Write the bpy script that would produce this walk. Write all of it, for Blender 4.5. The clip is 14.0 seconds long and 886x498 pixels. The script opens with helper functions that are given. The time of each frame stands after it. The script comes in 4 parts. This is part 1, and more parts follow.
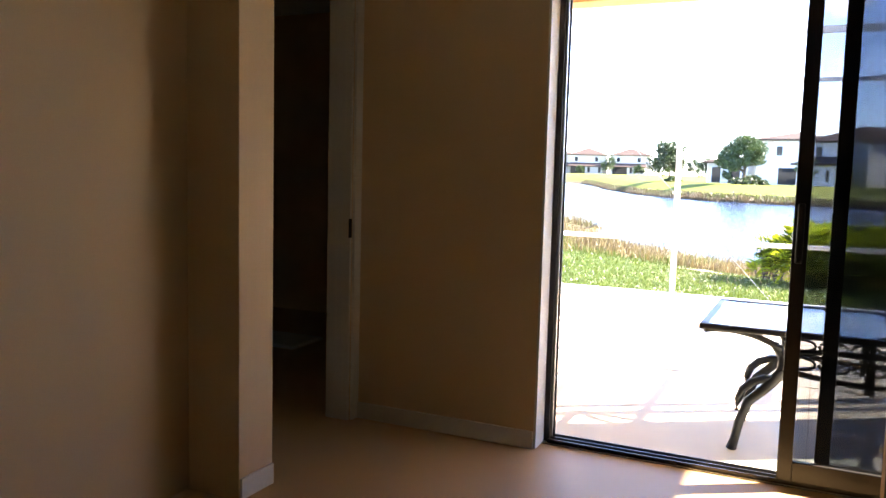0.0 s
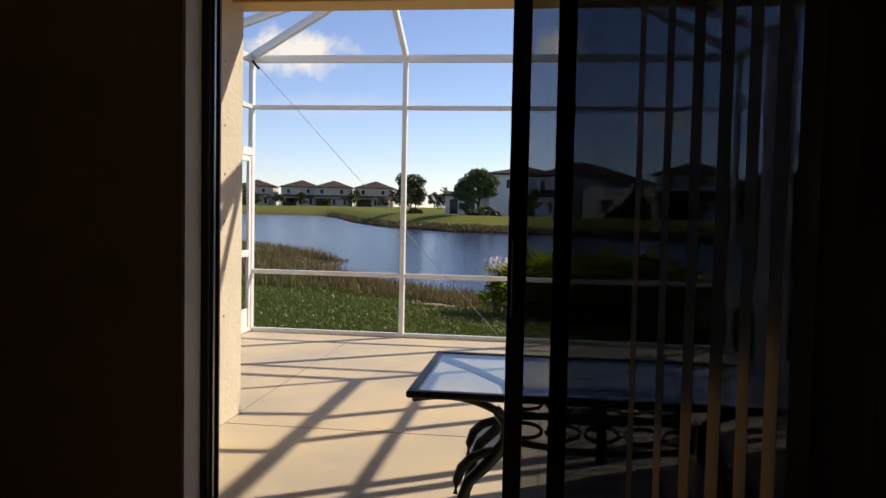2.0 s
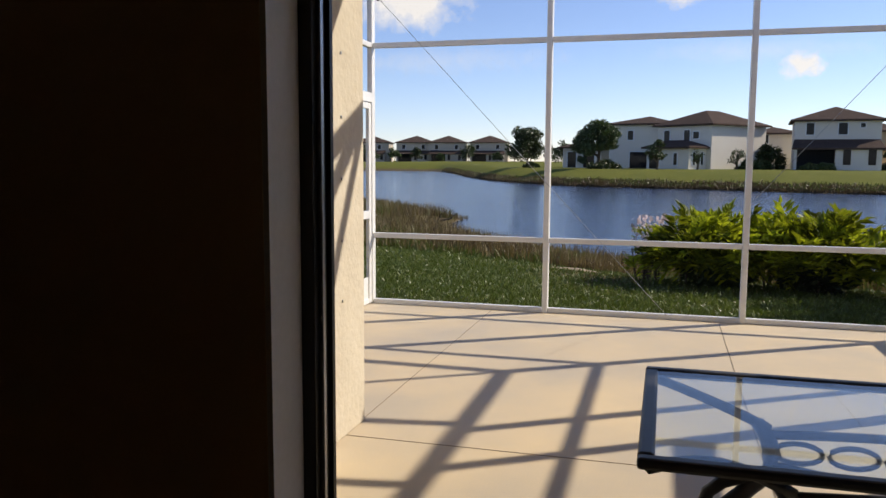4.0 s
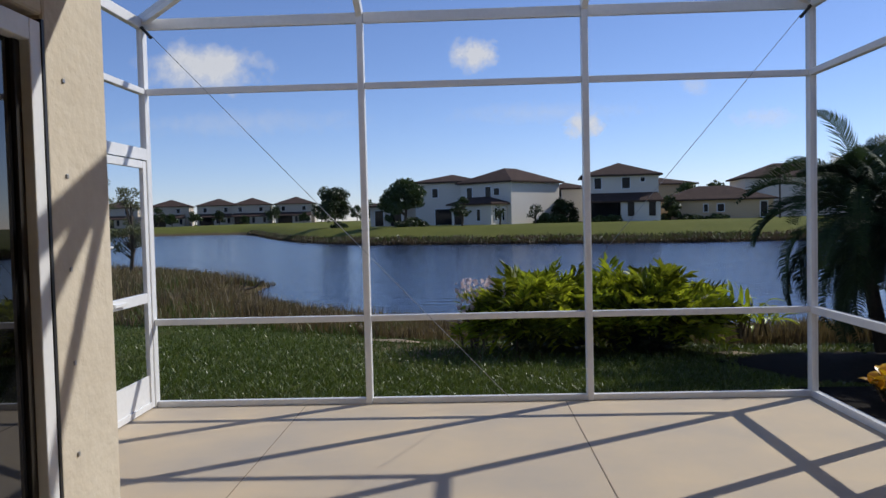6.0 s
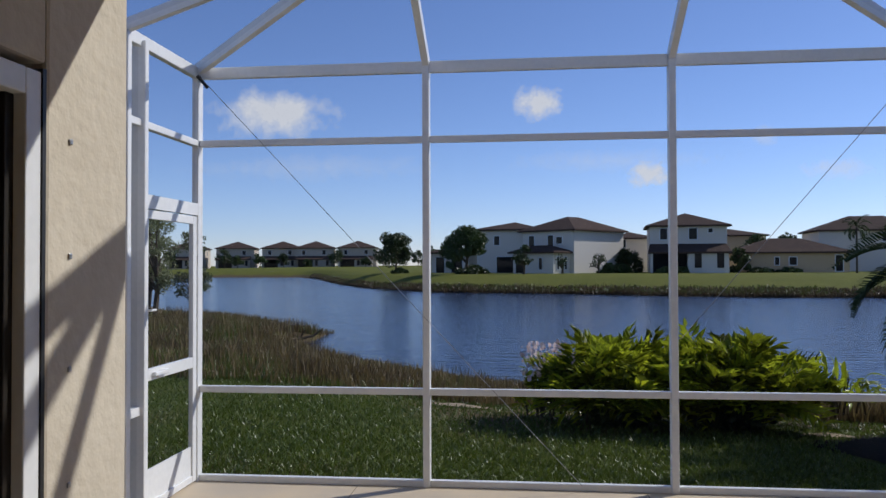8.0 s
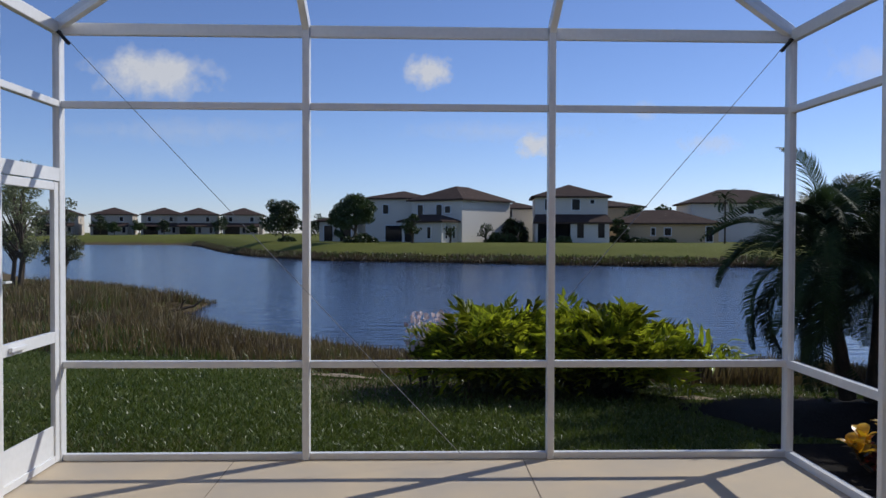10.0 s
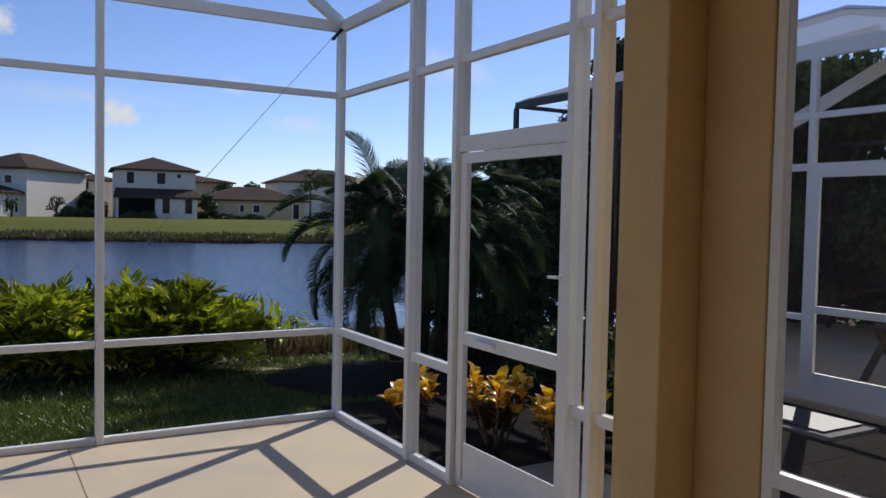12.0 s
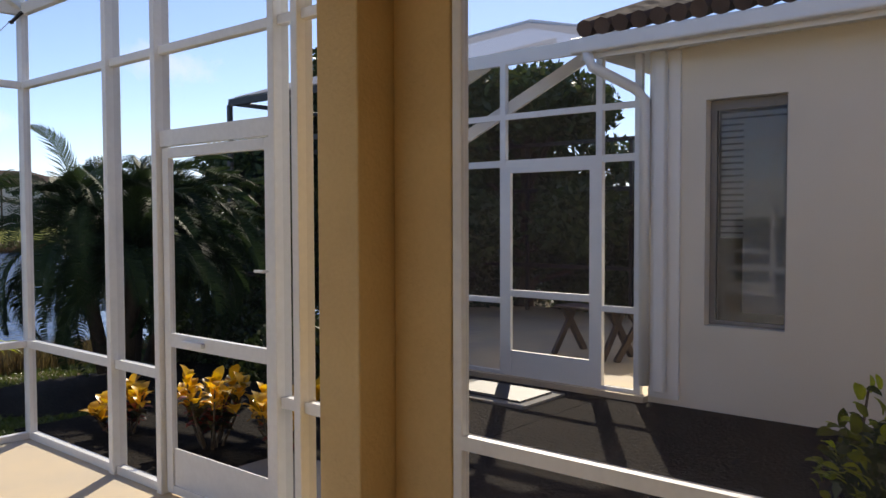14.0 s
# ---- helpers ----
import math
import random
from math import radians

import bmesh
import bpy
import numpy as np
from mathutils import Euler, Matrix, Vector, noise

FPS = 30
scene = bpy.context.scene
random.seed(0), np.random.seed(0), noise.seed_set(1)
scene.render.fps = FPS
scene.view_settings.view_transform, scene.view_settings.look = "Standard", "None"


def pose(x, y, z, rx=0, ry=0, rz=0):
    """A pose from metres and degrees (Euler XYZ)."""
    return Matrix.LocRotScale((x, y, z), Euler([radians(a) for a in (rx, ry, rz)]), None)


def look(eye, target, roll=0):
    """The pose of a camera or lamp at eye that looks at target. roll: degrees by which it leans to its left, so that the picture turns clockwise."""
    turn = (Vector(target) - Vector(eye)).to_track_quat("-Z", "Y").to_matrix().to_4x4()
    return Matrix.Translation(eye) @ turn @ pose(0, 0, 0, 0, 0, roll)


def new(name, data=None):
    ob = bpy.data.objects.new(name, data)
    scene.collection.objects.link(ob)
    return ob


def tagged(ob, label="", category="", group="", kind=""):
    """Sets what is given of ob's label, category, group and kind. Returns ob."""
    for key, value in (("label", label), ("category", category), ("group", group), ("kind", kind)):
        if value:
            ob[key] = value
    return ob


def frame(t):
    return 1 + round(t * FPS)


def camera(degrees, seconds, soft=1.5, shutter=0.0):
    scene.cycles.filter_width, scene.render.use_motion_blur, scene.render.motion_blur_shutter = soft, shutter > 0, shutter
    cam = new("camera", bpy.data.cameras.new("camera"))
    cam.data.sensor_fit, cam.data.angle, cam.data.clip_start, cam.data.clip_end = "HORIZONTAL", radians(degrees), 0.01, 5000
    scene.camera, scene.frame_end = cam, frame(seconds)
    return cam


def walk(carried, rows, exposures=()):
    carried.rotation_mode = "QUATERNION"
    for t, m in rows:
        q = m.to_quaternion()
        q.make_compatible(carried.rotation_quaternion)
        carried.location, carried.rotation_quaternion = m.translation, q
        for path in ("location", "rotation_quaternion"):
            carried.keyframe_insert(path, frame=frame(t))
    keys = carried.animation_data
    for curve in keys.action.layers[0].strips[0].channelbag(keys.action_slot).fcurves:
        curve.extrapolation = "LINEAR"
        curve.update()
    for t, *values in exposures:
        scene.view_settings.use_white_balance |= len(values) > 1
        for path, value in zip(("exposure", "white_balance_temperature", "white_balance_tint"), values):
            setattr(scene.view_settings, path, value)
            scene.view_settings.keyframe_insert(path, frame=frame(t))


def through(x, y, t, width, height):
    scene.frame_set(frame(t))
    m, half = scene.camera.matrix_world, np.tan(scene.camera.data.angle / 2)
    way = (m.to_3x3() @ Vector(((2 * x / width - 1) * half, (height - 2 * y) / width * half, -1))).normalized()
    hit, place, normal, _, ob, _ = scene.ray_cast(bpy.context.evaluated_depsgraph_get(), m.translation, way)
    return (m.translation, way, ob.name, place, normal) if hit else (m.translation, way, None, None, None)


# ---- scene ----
cam = camera(58.1, 14.0)
PATH = [
    (0, (0.493, 2.374, 1.499), (-0.356, 4.174, 1.3), 1.5),
    (0.5, (0.456, 2.612, 1.52), (0.092, 4.573, 1.375), 0.7),
    (1, (0.477, 2.859, 1.5), (0.276, 4.845, 1.375), -0.4),
    (1.5, (0.553, 3.146, 1.518), (0.23, 5.115, 1.381), 2.0),
    (2, (0.517, 3.468, 1.495), (0.261, 5.449, 1.392), 1.2),
    (2.5, (0.419, 3.753, 1.494), (0.087, 5.719, 1.338), 0.8),
    (2.7, (0.359, 3.864, 1.482), (-0.089, 5.805, 1.308), 0.6),
    (4.8, (-0.144, 5.262, 1.468), (-0.68, 7.175, 1.241), 0.3),
    (5, (-0.169, 5.379, 1.467), (-0.665, 7.304, 1.245), 0.4),
    (5.5, (-0.278, 5.663, 1.488), (-0.428, 7.647, 1.282), -1.6),
    (6, (-0.257, 5.886, 1.516), (-0.322, 7.884, 1.44), -1.4),
    (6.5, (-0.229, 6.126, 1.555), (-0.467, 8.111, 1.508), 0.7),
    (7, (-0.293, 6.313, 1.606), (-0.475, 8.304, 1.638), 0.3),
    (7.2, (-0.337, 6.371, 1.638), (-0.516, 8.362, 1.715), -0.1),
    (9.3, (-0.29, 6.473, 1.668), (-0.545, 8.456, 1.632), 0.5),
    (9.5, (-0.247, 6.476, 1.662), (-0.432, 8.467, 1.637), 0.4),
    (10, (-0.278, 6.496, 1.68), (-0.216, 8.495, 1.642), 0.19),
    (10.5, (-0.213, 6.524, 1.664), (0.08, 8.502, 1.611), 0.59),
    (11, (-0.152, 6.482, 1.657), (0.42, 8.397, 1.576), 0.71),
    (11.5, (-0.102, 6.44, 1.66), (0.699, 8.27, 1.579), 0.75),
    (12, (-0.055, 6.396, 1.666), (0.961, 8.116, 1.582), 1.15),
    (12.5, (-0.102, 6.372, 1.695), (1.124, 7.951, 1.604), 1.11),
    (13, (-0.091, 6.323, 1.683), (1.287, 7.77, 1.592), 0.76),
    (13.5, (-0.055, 6.276, 1.677), (1.439, 7.604, 1.607), 0.48),
    (14, (-0.023, 6.261, 1.634), (1.508, 7.548, 1.556), -0.18),
]
walk(cam, [(t, look(eye, target, roll)) for t, eye, target, roll in PATH],
     [(0.0, 4.2, 7000, 10), (0.2, 2.95, 7200, 10), (0.35, 1.95, 7300, 10), (0.5, 1.5, 7000, 10), (1.0, 1.0, 6500, 10), (1.5, 0.68, 6900, 10), (2.5, 0.62, 8000, 10), (4.8, 0.45, 6700, 10),
      (5.5, 0.2, 6400, 10), (7.0, 0.02, 6100, 10), (11.0, -0.06, 6150, 10), (12.5, 0.36, 6600, 10), (14.0, 0.7, 7300, 10)])

# ---- light ----
SUN = Vector((1.13, 0.727, 1.0)).normalized()
world = bpy.data.worlds.new("sky")
scene.world = world
world.use_nodes = True
wn = world.node_tree
sky = wn.nodes.new("ShaderNodeTexSky")
sky.sky_type, sky.sun_disc = "NISHITA", False
sky.sun_elevation = math.asin(SUN.z)
sky.sun_rotation = math.atan2(SUN.x, SUN.y)
sky.air_density, sky.dust_density, sky.ozone_density = 0.8, 0.1, 5.0
haze = wn.nodes.new("ShaderNodeMix")
haze.data_type, haze.blend_type = "RGBA", "MULTIPLY"
haze.inputs[0].default_value, haze.inputs[7].default_value = 1.0, (1.06, 0.97, 1.07, 1)
wn.links.new(sky.outputs[0], haze.inputs[6]), wn.links.new(haze.outputs[2], wn.nodes["Background"].inputs[0])
wn.nodes["Background"].inputs[1].default_value = 0.118
sun = new("sun", bpy.data.lights.new("sun", "SUN"))
sun.data.energy, sun.data.angle, sun.data.color = 3.7, radians(0.53), (1.0, 0.95, 0.87)
sun.matrix_world = look(SUN * 50, (0, 0, 0))


# ---- materials ----
def mat(name, c1, c2=None, scale=3.0, rough=0.6, metal=0.0, bump=0.0, fine=60.0, blotch=0.5, vary=0.0, spec=0.5):
    """Two scales of noise between two colours, fine relief, and a change from object to object."""
    m = bpy.data.materials.new(name)
    m.use_nodes = True
    nt = m.node_tree
    n, l = nt.nodes, nt.links
    b = n["Principled BSDF"]
    b.inputs["Roughness"].default_value, b.inputs["Metallic"].default_value = rough, metal
    b.inputs["Specular IOR Level"].default_value = spec
    c2 = c2 or tuple(x * 0.85 for x in c1)
    pos = n.new("ShaderNodeNewGeometry")
    big, small = n.new("ShaderNodeTexNoise"), n.new("ShaderNodeTexNoise")
    big.inputs["Scale"].default_value, small.inputs["Scale"].default_value = scale, fine
    big.inputs["Detail"].default_value, small.inputs["Detail"].default_value = 5, 3
    for k in (big, small):
        l.new(pos.outputs["Position"], k.inputs["Vector"])
    mixf = n.new("ShaderNodeMix")
    mixf.inputs[0].default_value = 1 - blotch
    l.new(big.outputs[0], mixf.inputs[2]), l.new(small.outputs[0], mixf.inputs[3])
    ramp = n.new("ShaderNodeValToRGB")
    ramp.color_ramp.elements[0].position, ramp.color_ramp.elements[1].position = 0.33, 0.67
    ramp.color_ramp.elements[0].color, ramp.color_ramp.elements[1].color = (*c1, 1), (*c2, 1)
    l.new(mixf.outputs[0], ramp.inputs[0])
    out = ramp.outputs[0]
    if vary:
        info, hsv, mr = n.new("ShaderNodeObjectInfo"), n.new("ShaderNodeHueSaturation"), n.new("ShaderNodeMapRange")
        mr.inputs[3].default_value, mr.inputs[4].default_value = 1 - vary, 1 + vary
        l.new(info.outputs["Random"], mr.inputs[0]), l.new(mr.outputs[0], hsv.inputs["Value"]), l.new(out, hsv.inputs["Color"])
        out = hsv.outputs[0]
    l.new(out, b.inputs["Base Color"])
    if bump:
        bp = n.new("ShaderNodeBump")
        bp.inputs["Strength"].default_value, bp.inputs["Distance"].default_value = 1.0, bump
        l.new(small.outputs[0], bp.inputs["Height"]), l.new(bp.outputs[0], b.inputs["Normal"])
    return m


def glass_mat(name, tint, rough=0.0, keep=0.85):
    """Thin clear glass: it lets the view through with a tint and mirrors by Fresnel."""
    m = bpy.data.materials.new(name)
    m.use_nodes = True
    n, l = m.node_tree.nodes, m.node_tree.links
    tr, gl, mx, lw, pw, ma = (n.new("ShaderNodeBsdfTransparent"), n.new("ShaderNodeBsdfGlossy"), n.new("ShaderNodeMixShader"), n.new("ShaderNodeLayerWeight"),
                              n.new("ShaderNodeMath"), n.new("ShaderNodeMath"))
    tr.inputs[0].default_value, gl.inputs["Roughness"].default_value, lw.inputs[0].default_value = (*tint, 1), rough, 0.5
    pw.operation, ma.operation = "POWER", "MULTIPLY_ADD"
    pw.inputs[1].default_value, ma.inputs[1].default_value, ma.inputs[2].default_value = 4.5, 0.8, 0.035
    l.new(lw.outputs["Facing"], pw.inputs[0]), l.new(pw.outputs[0], ma.inputs[0]), l.new(ma.outputs[0], mx.inputs[0])
    l.new(tr.outputs[0], mx.inputs[1]), l.new(gl.outputs[0], mx.inputs[2])
    l.new(mx.outputs[0], n["Material Output"].inputs[0])
    return m


def mesh_screen(name, thread, cover):
    """Insect mesh far finer than the eye can part: threads that cover a share of the view."""
    m = bpy.data.materials.new(name)
    m.use_nodes = True
    n, l = m.node_tree.nodes, m.node_tree.links
    tr, df, mx = n.new("ShaderNodeBsdfTransparent"), n.new("ShaderNodeBsdfDiffuse"), n.new("ShaderNodeMixShader")
    mx.inputs[0].default_value, df.inputs[0].default_value = cover, (*thread, 1)
    l.new(tr.outputs[0], mx.inputs[1]), l.new(df.outputs[0], mx.inputs[2]), l.new(mx.outputs[0], n["Material Output"].inputs[0])
    return m


def leaf_mat(name, c1, c2, vary=0.3, rough=0.4, through=0.35):
    """Leaves: a glossy face, and light that comes through."""
    m = mat(name, c1, c2, 9.0, rough, 0, 0, 120, 0.6, vary)
    n, l = m.node_tree.nodes, m.node_tree.links
    b, tl, mx = n["Principled BSDF"], n.new("ShaderNodeBsdfTranslucent"), n.new("ShaderNodeMixShader")
    l.new(b.inputs["Base Color"].links[0].from_socket, tl.inputs[0])
    mx.inputs[0].default_value = through
    l.new(b.outputs[0], mx.inputs[1]), l.new(tl.outputs[0], mx.inputs[2]), l.new(mx.outputs[0], n["Material Output"].inputs[0])
    return m


M_ROOM = mat("room_paint", (0.64, 0.48, 0.30), (0.60, 0.44, 0.27), 1.2, 0.75, bump=0.0006, fine=180)
M_TRIM = mat("trim_paint", (0.66, 0.64, 0.60), (0.60, 0.58, 0.54), 2.0, 0.5)
M_CEIL = mat("ceiling_paint", (0.72, 0.70, 0.66), None, 2.0, 0.8, bump=0.001, fine=90)
M_CARPET = mat("floor_tile_tan", (0.50, 0.32, 0.15), (0.42, 0.26, 0.12), 2.5, 0.55, bump=0.0008, fine=200)
M_STUCCO = mat("stucco_cream", (0.64, 0.57, 0.45), (0.55, 0.48, 0.37), 2.2, 0.85, bump=0.006, fine=24, blotch=0.7)
M_STUCCO_Y = mat("stucco_yellow", (0.66, 0.47, 0.22), (0.58, 0.40, 0.18), 2.2, 0.85, bump=0.004, fine=45, blotch=0.7)
M_NEIGH = mat("stucco_pale", (0.74, 0.69, 0.60), (0.68, 0.63, 0.54), 1.5, 0.85, bump=0.003, fine=50, blotch=0.7)
M_WHITE = mat("white_aluminium", (0.80, 0.80, 0.79), (0.72, 0.72, 0.71), 2.5, 0.38, bump=0.0003, fine=30)
M_BRONZE = mat("bronze_aluminium", (0.022, 0.017, 0.013), (0.015, 0.012, 0.009), 3, 0.4)
M_BLACK = mat("black_rubber", (0.015, 0.014, 0.013), None, 5, 0.5)
M_TABLE = mat("dark_cast_metal", (0.026, 0.026, 0.03), (0.016, 0.016, 0.019), 8, 0.45, 0.0, spec=0.35)
M_STEEL = mat("steel", (0.45, 0.44, 0.42), (0.35, 0.34, 0.33), 20, 0.35, 0.9)
M_CONCRETE = mat("patio_concrete", (0.68, 0.53, 0.33), (0.45, 0.39, 0.31), 0.9, 0.75, bump=0.0008, fine=140, blotch=0.75)
# pad concrete toned down to hold the shade the pads lie in
M_PAD = mat("worn_concrete", (0.17, 0.16, 0.145), (0.24, 0.22, 0.20), 4, 0.9, bump=0.002)
M_JOINT = mat("joint_dark", (0.26, 0.20, 0.14), None, 6, 0.9)
# mulch, darkened further to hold the shade missing from the side bed
M_SOIL_SHADE = mat("mulch", (0.007, 0.006, 0.005), (0.018, 0.013, 0.009), 6, 0.95, bump=0.02, fine=30, spec=0.08)
M_GRASS = leaf_mat("grass_blades", (0.068, 0.105, 0.012), (0.12, 0.155, 0.024), 0, 0.42, 0.3)
M_REED = leaf_mat("reed_blades", (0.23, 0.15, 0.065), (0.14, 0.125, 0.042), 0, 0.6, 0.3)
M_REED_DARK = leaf_mat("old_reed_blades", (0.13, 0.075, 0.035), (0.07, 0.06, 0.024), 0, 0.6, 0.25)
M_FERN = leaf_mat("bush_leaf", (0.42, 0.45, 0.02), (0.10, 0.14, 0.014), 0.75, 0.4, 0.5)
M_FERN.node_tree.nodes["Principled BSDF"].inputs["Specular IOR Level"].default_value = 0.2
M_PALM = leaf_mat("palm_leaf", (0.045, 0.075, 0.025), (0.03, 0.05, 0.018), 0.4, 0.6, 0.25)
M_PALM.node_tree.nodes["Principled BSDF"].inputs["Specular IOR Level"].default_value = 0.15
M_CYPRESS = leaf_mat("feathery_leaf", (0.15, 0.17, 0.07), (0.19, 0.20, 0.10), 0.2, 0.6, 0.35)
M_SAND = mat("bare_sand", (0.36, 0.28, 0.19), (0.28, 0.21, 0.13), 2.0, 0.95, bump=0.01, fine=30)
M_CROTON = leaf_mat("croton_leaf", (0.80, 0.52, 0.015), (0.62, 0.30, 0.015), 0.5, 0.35, 0.35)
M_CROTON_G = leaf_mat("croton_green", (0.05, 0.08, 0.02), (0.08, 0.05, 0.02), 0.4, 0.35, 0.3)
M_CROTON_R = leaf_mat("croton_red", (0.30, 0.05, 0.02), (0.20, 0.03, 0.02), 0.4, 0.35, 0.3)
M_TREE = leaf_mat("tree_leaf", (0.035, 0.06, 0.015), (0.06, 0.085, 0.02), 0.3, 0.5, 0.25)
M_BARK = mat("bark", (0.10, 0.075, 0.05), (0.06, 0.045, 0.03), 6, 0.9, bump=0.01, fine=30)
M_PINK = leaf_mat("pink_petal", (0.72, 0.55, 0.56), (0.78, 0.66, 0.66), 0.2, 0.6, 0.4)
M_HOUSE = mat("house_render", (0.76, 0.70, 0.61), (0.70, 0.64, 0.55), 0.25, 0.85)
M_HOUSE_R = mat("house_render_beige", (0.54, 0.47, 0.38), (0.48, 0.41, 0.33), 0.25, 0.85)
M_HOUSE_T = mat("house_render_tan", (0.64, 0.47, 0.28), (0.58, 0.42, 0.25), 0.25, 0.85)
M_ROOF = mat("roof_tile", (0.062, 0.044, 0.036), (0.098, 0.066, 0.052), 1.2, 0.95, bump=0.03, fine=5, spec=0.08)
M_DARK = mat("dark_window", (0.02, 0.021, 0.024), None, 1, 0.05, spec=0.12)
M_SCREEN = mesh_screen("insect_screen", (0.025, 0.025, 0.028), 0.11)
# same mesh with paler threads: the sun's veil put into the colour
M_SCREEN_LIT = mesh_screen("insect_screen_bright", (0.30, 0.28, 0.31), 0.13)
M_SCREEN_ROOF = mesh_screen("insect_screen_dense", (0.42, 0.42, 0.43), 0.85)


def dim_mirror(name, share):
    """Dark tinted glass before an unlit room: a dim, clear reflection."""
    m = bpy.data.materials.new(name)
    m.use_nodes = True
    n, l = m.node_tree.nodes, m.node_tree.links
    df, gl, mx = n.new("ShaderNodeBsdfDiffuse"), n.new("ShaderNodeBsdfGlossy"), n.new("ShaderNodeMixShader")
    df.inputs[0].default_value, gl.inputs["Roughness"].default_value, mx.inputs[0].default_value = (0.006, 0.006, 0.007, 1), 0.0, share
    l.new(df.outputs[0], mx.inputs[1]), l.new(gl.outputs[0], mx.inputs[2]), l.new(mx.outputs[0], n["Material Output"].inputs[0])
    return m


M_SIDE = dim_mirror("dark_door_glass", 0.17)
M_GLASS = glass_mat("clear_glass", (0.9, 0.95, 0.95))
M_TINT = glass_mat("tinted_glass", (0.42, 0.435, 0.46))
M_TINT_PALE = glass_mat("pale_tinted_glass", (0.72, 0.74, 0.76))
M_VANE = mat("blind_vane", (0.25, 0.185, 0.105), (0.21, 0.15, 0.085), 2, 0.6)
M_GREY = mat("grey_window_frame", (0.20, 0.195, 0.19), (0.16, 0.155, 0.15), 4, 0.45)
M_WOOD = mat("dark_wood", (0.05, 0.03, 0.02), (0.07, 0.045, 0.03), 6, 0.5)


def ground_mat():
    """Lawn, thinning to brown scrub at the water."""
    m = mat("lawn", (0.038, 0.058, 0.008), (0.08, 0.092, 0.016), 0.9, 0.95, bump=0.03, fine=26, blotch=0.5, spec=0.1)
    n, l = m.node_tree.nodes, m.node_tree.links
    b = n["Principled BSDF"]
    src = b.inputs["Base Color"].links[0].from_socket
    geo, sep, nz, ad, rp, mx = (n.new("ShaderNodeNewGeometry"), n.new("ShaderNodeSeparateXYZ"), n.new("ShaderNodeTexNoise"), n.new("ShaderNodeMath"),
                                n.new("ShaderNodeMapRange"), n.new("ShaderNodeMix"))
    mx.data_type = "RGBA"
    nz.inputs["Scale"].default_value = 0.35
    l.new(geo.outputs["Position"], sep.inputs[0]), l.new(geo.outputs["Position"], nz.inputs["Vector"])
    ad.operation = "MULTIPLY_ADD"
    l.new(nz.outputs[0], ad.inputs[0]), l.new(sep.outputs[2], ad.inputs[2])
    ad.inputs[1].default_value = 0.5
    rp.inputs[1].default_value, rp.inputs[2].default_value = 0.15, 0.03
    l.new(ad.outputs[0], rp.inputs[0]), l.new(rp.outputs[0], mx.inputs[0]), l.new(src, mx.inputs[6])
    mx.inputs[7].default_value = (0.12, 0.088, 0.045, 1)
    # the lawns over the lake are coloured paler for the sun on them
    far, pale, sun_turf = n.new("ShaderNodeMapRange"), n.new("ShaderNodeMix"), n.new("ShaderNodeMix")
    pale.data_type = sun_turf.data_type = "RGBA"
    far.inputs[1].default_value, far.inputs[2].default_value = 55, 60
    sun_turf.inputs[6].default_value, sun_turf.inputs[7].default_value = (0.095, 0.11, 0.017, 1), (0.16, 0.16, 0.03, 1)
    l.new(nz.outputs[0], sun_turf.inputs[0]), l.new(sep.outputs[1], far.inputs[0]), l.new(far.outputs[0], pale.inputs[0])
    l.new(src, pale.inputs[6]), l.new(sun_turf.outputs[2], pale.inputs[7]), l.new(pale.outputs[2], mx.inputs[6])
    l.new(mx.outputs[2], b.inputs["Base Color"])
    return m


def water_mat():
    m = bpy.data.materials.new("lake_water")
    m.use_nodes = True
    n, l = m.node_tree.nodes, m.node_tree.links
    b = n["Principled BSDF"]
    b.inputs["Base Color"].default_value, b.inputs["Roughness"].default_value, b.inputs["IOR"].default_value = (0.010, 0.020, 0.055, 1), 0.16, 1.33
    geo, mp, w1, w2, bp = (n.new("ShaderNodeNewGeometry"), n.new("ShaderNodeMapping"), n.new("ShaderNodeTexNoise"), n.new("ShaderNodeTexNoise"), n.new("ShaderNodeBump"))
    mp.inputs["Scale"].default_value = (0.6, 1.6, 1)
    w1.inputs["Scale"].default_value, w1.inputs["Detail"].default_value = 1.6, 4
    l.new(geo.outputs["Position"], mp.inputs[0]), l.new(mp.outputs[0], w1.inputs["Vector"])
    bp.inputs["Strength"].default_value, bp.inputs["Distance"].default_value = 0.6, 0.10
    l.new(w1.outputs[0], bp.inputs["Height"]), l.new(bp.outputs[0], b.inputs["Normal"])
    return m


M_GROUND, M_WATER = ground_mat(), water_mat()


# ---- building blocks ----
def box(bm, a, b, bevel=0.0):
    """A box between two corners, its edges rounded if asked."""
    lo, hi = [min(p, q) for p, q in zip(a, b)], [max(p, q) for p, q in zip(a, b)]
    g = bmesh.ops.create_cube(bm, size=1)["verts"]
    for v in g:
        v.co = Vector([lo[i] + (v.co[i] + 0.5) * (hi[i] - lo[i]) for i in range(3)])
    if bevel:
        bmesh.ops.bevel(bm, geom=list({e for v in g for e in v.link_edges}), offset=bevel, segments=2, affect="EDGES", profile=0.5)
    return bm


def link(name, bm, material, parent=None, smooth=False):
    me = bpy.data.meshes.new(name)
    bm.to_mesh(me)
    bm.free()
    me.materials.append(material)
    if smooth:
        me.polygons.foreach_set("use_smooth", [True] * len(me.polygons))
    ob = new(name, me)
    ob.parent = parent
    return ob


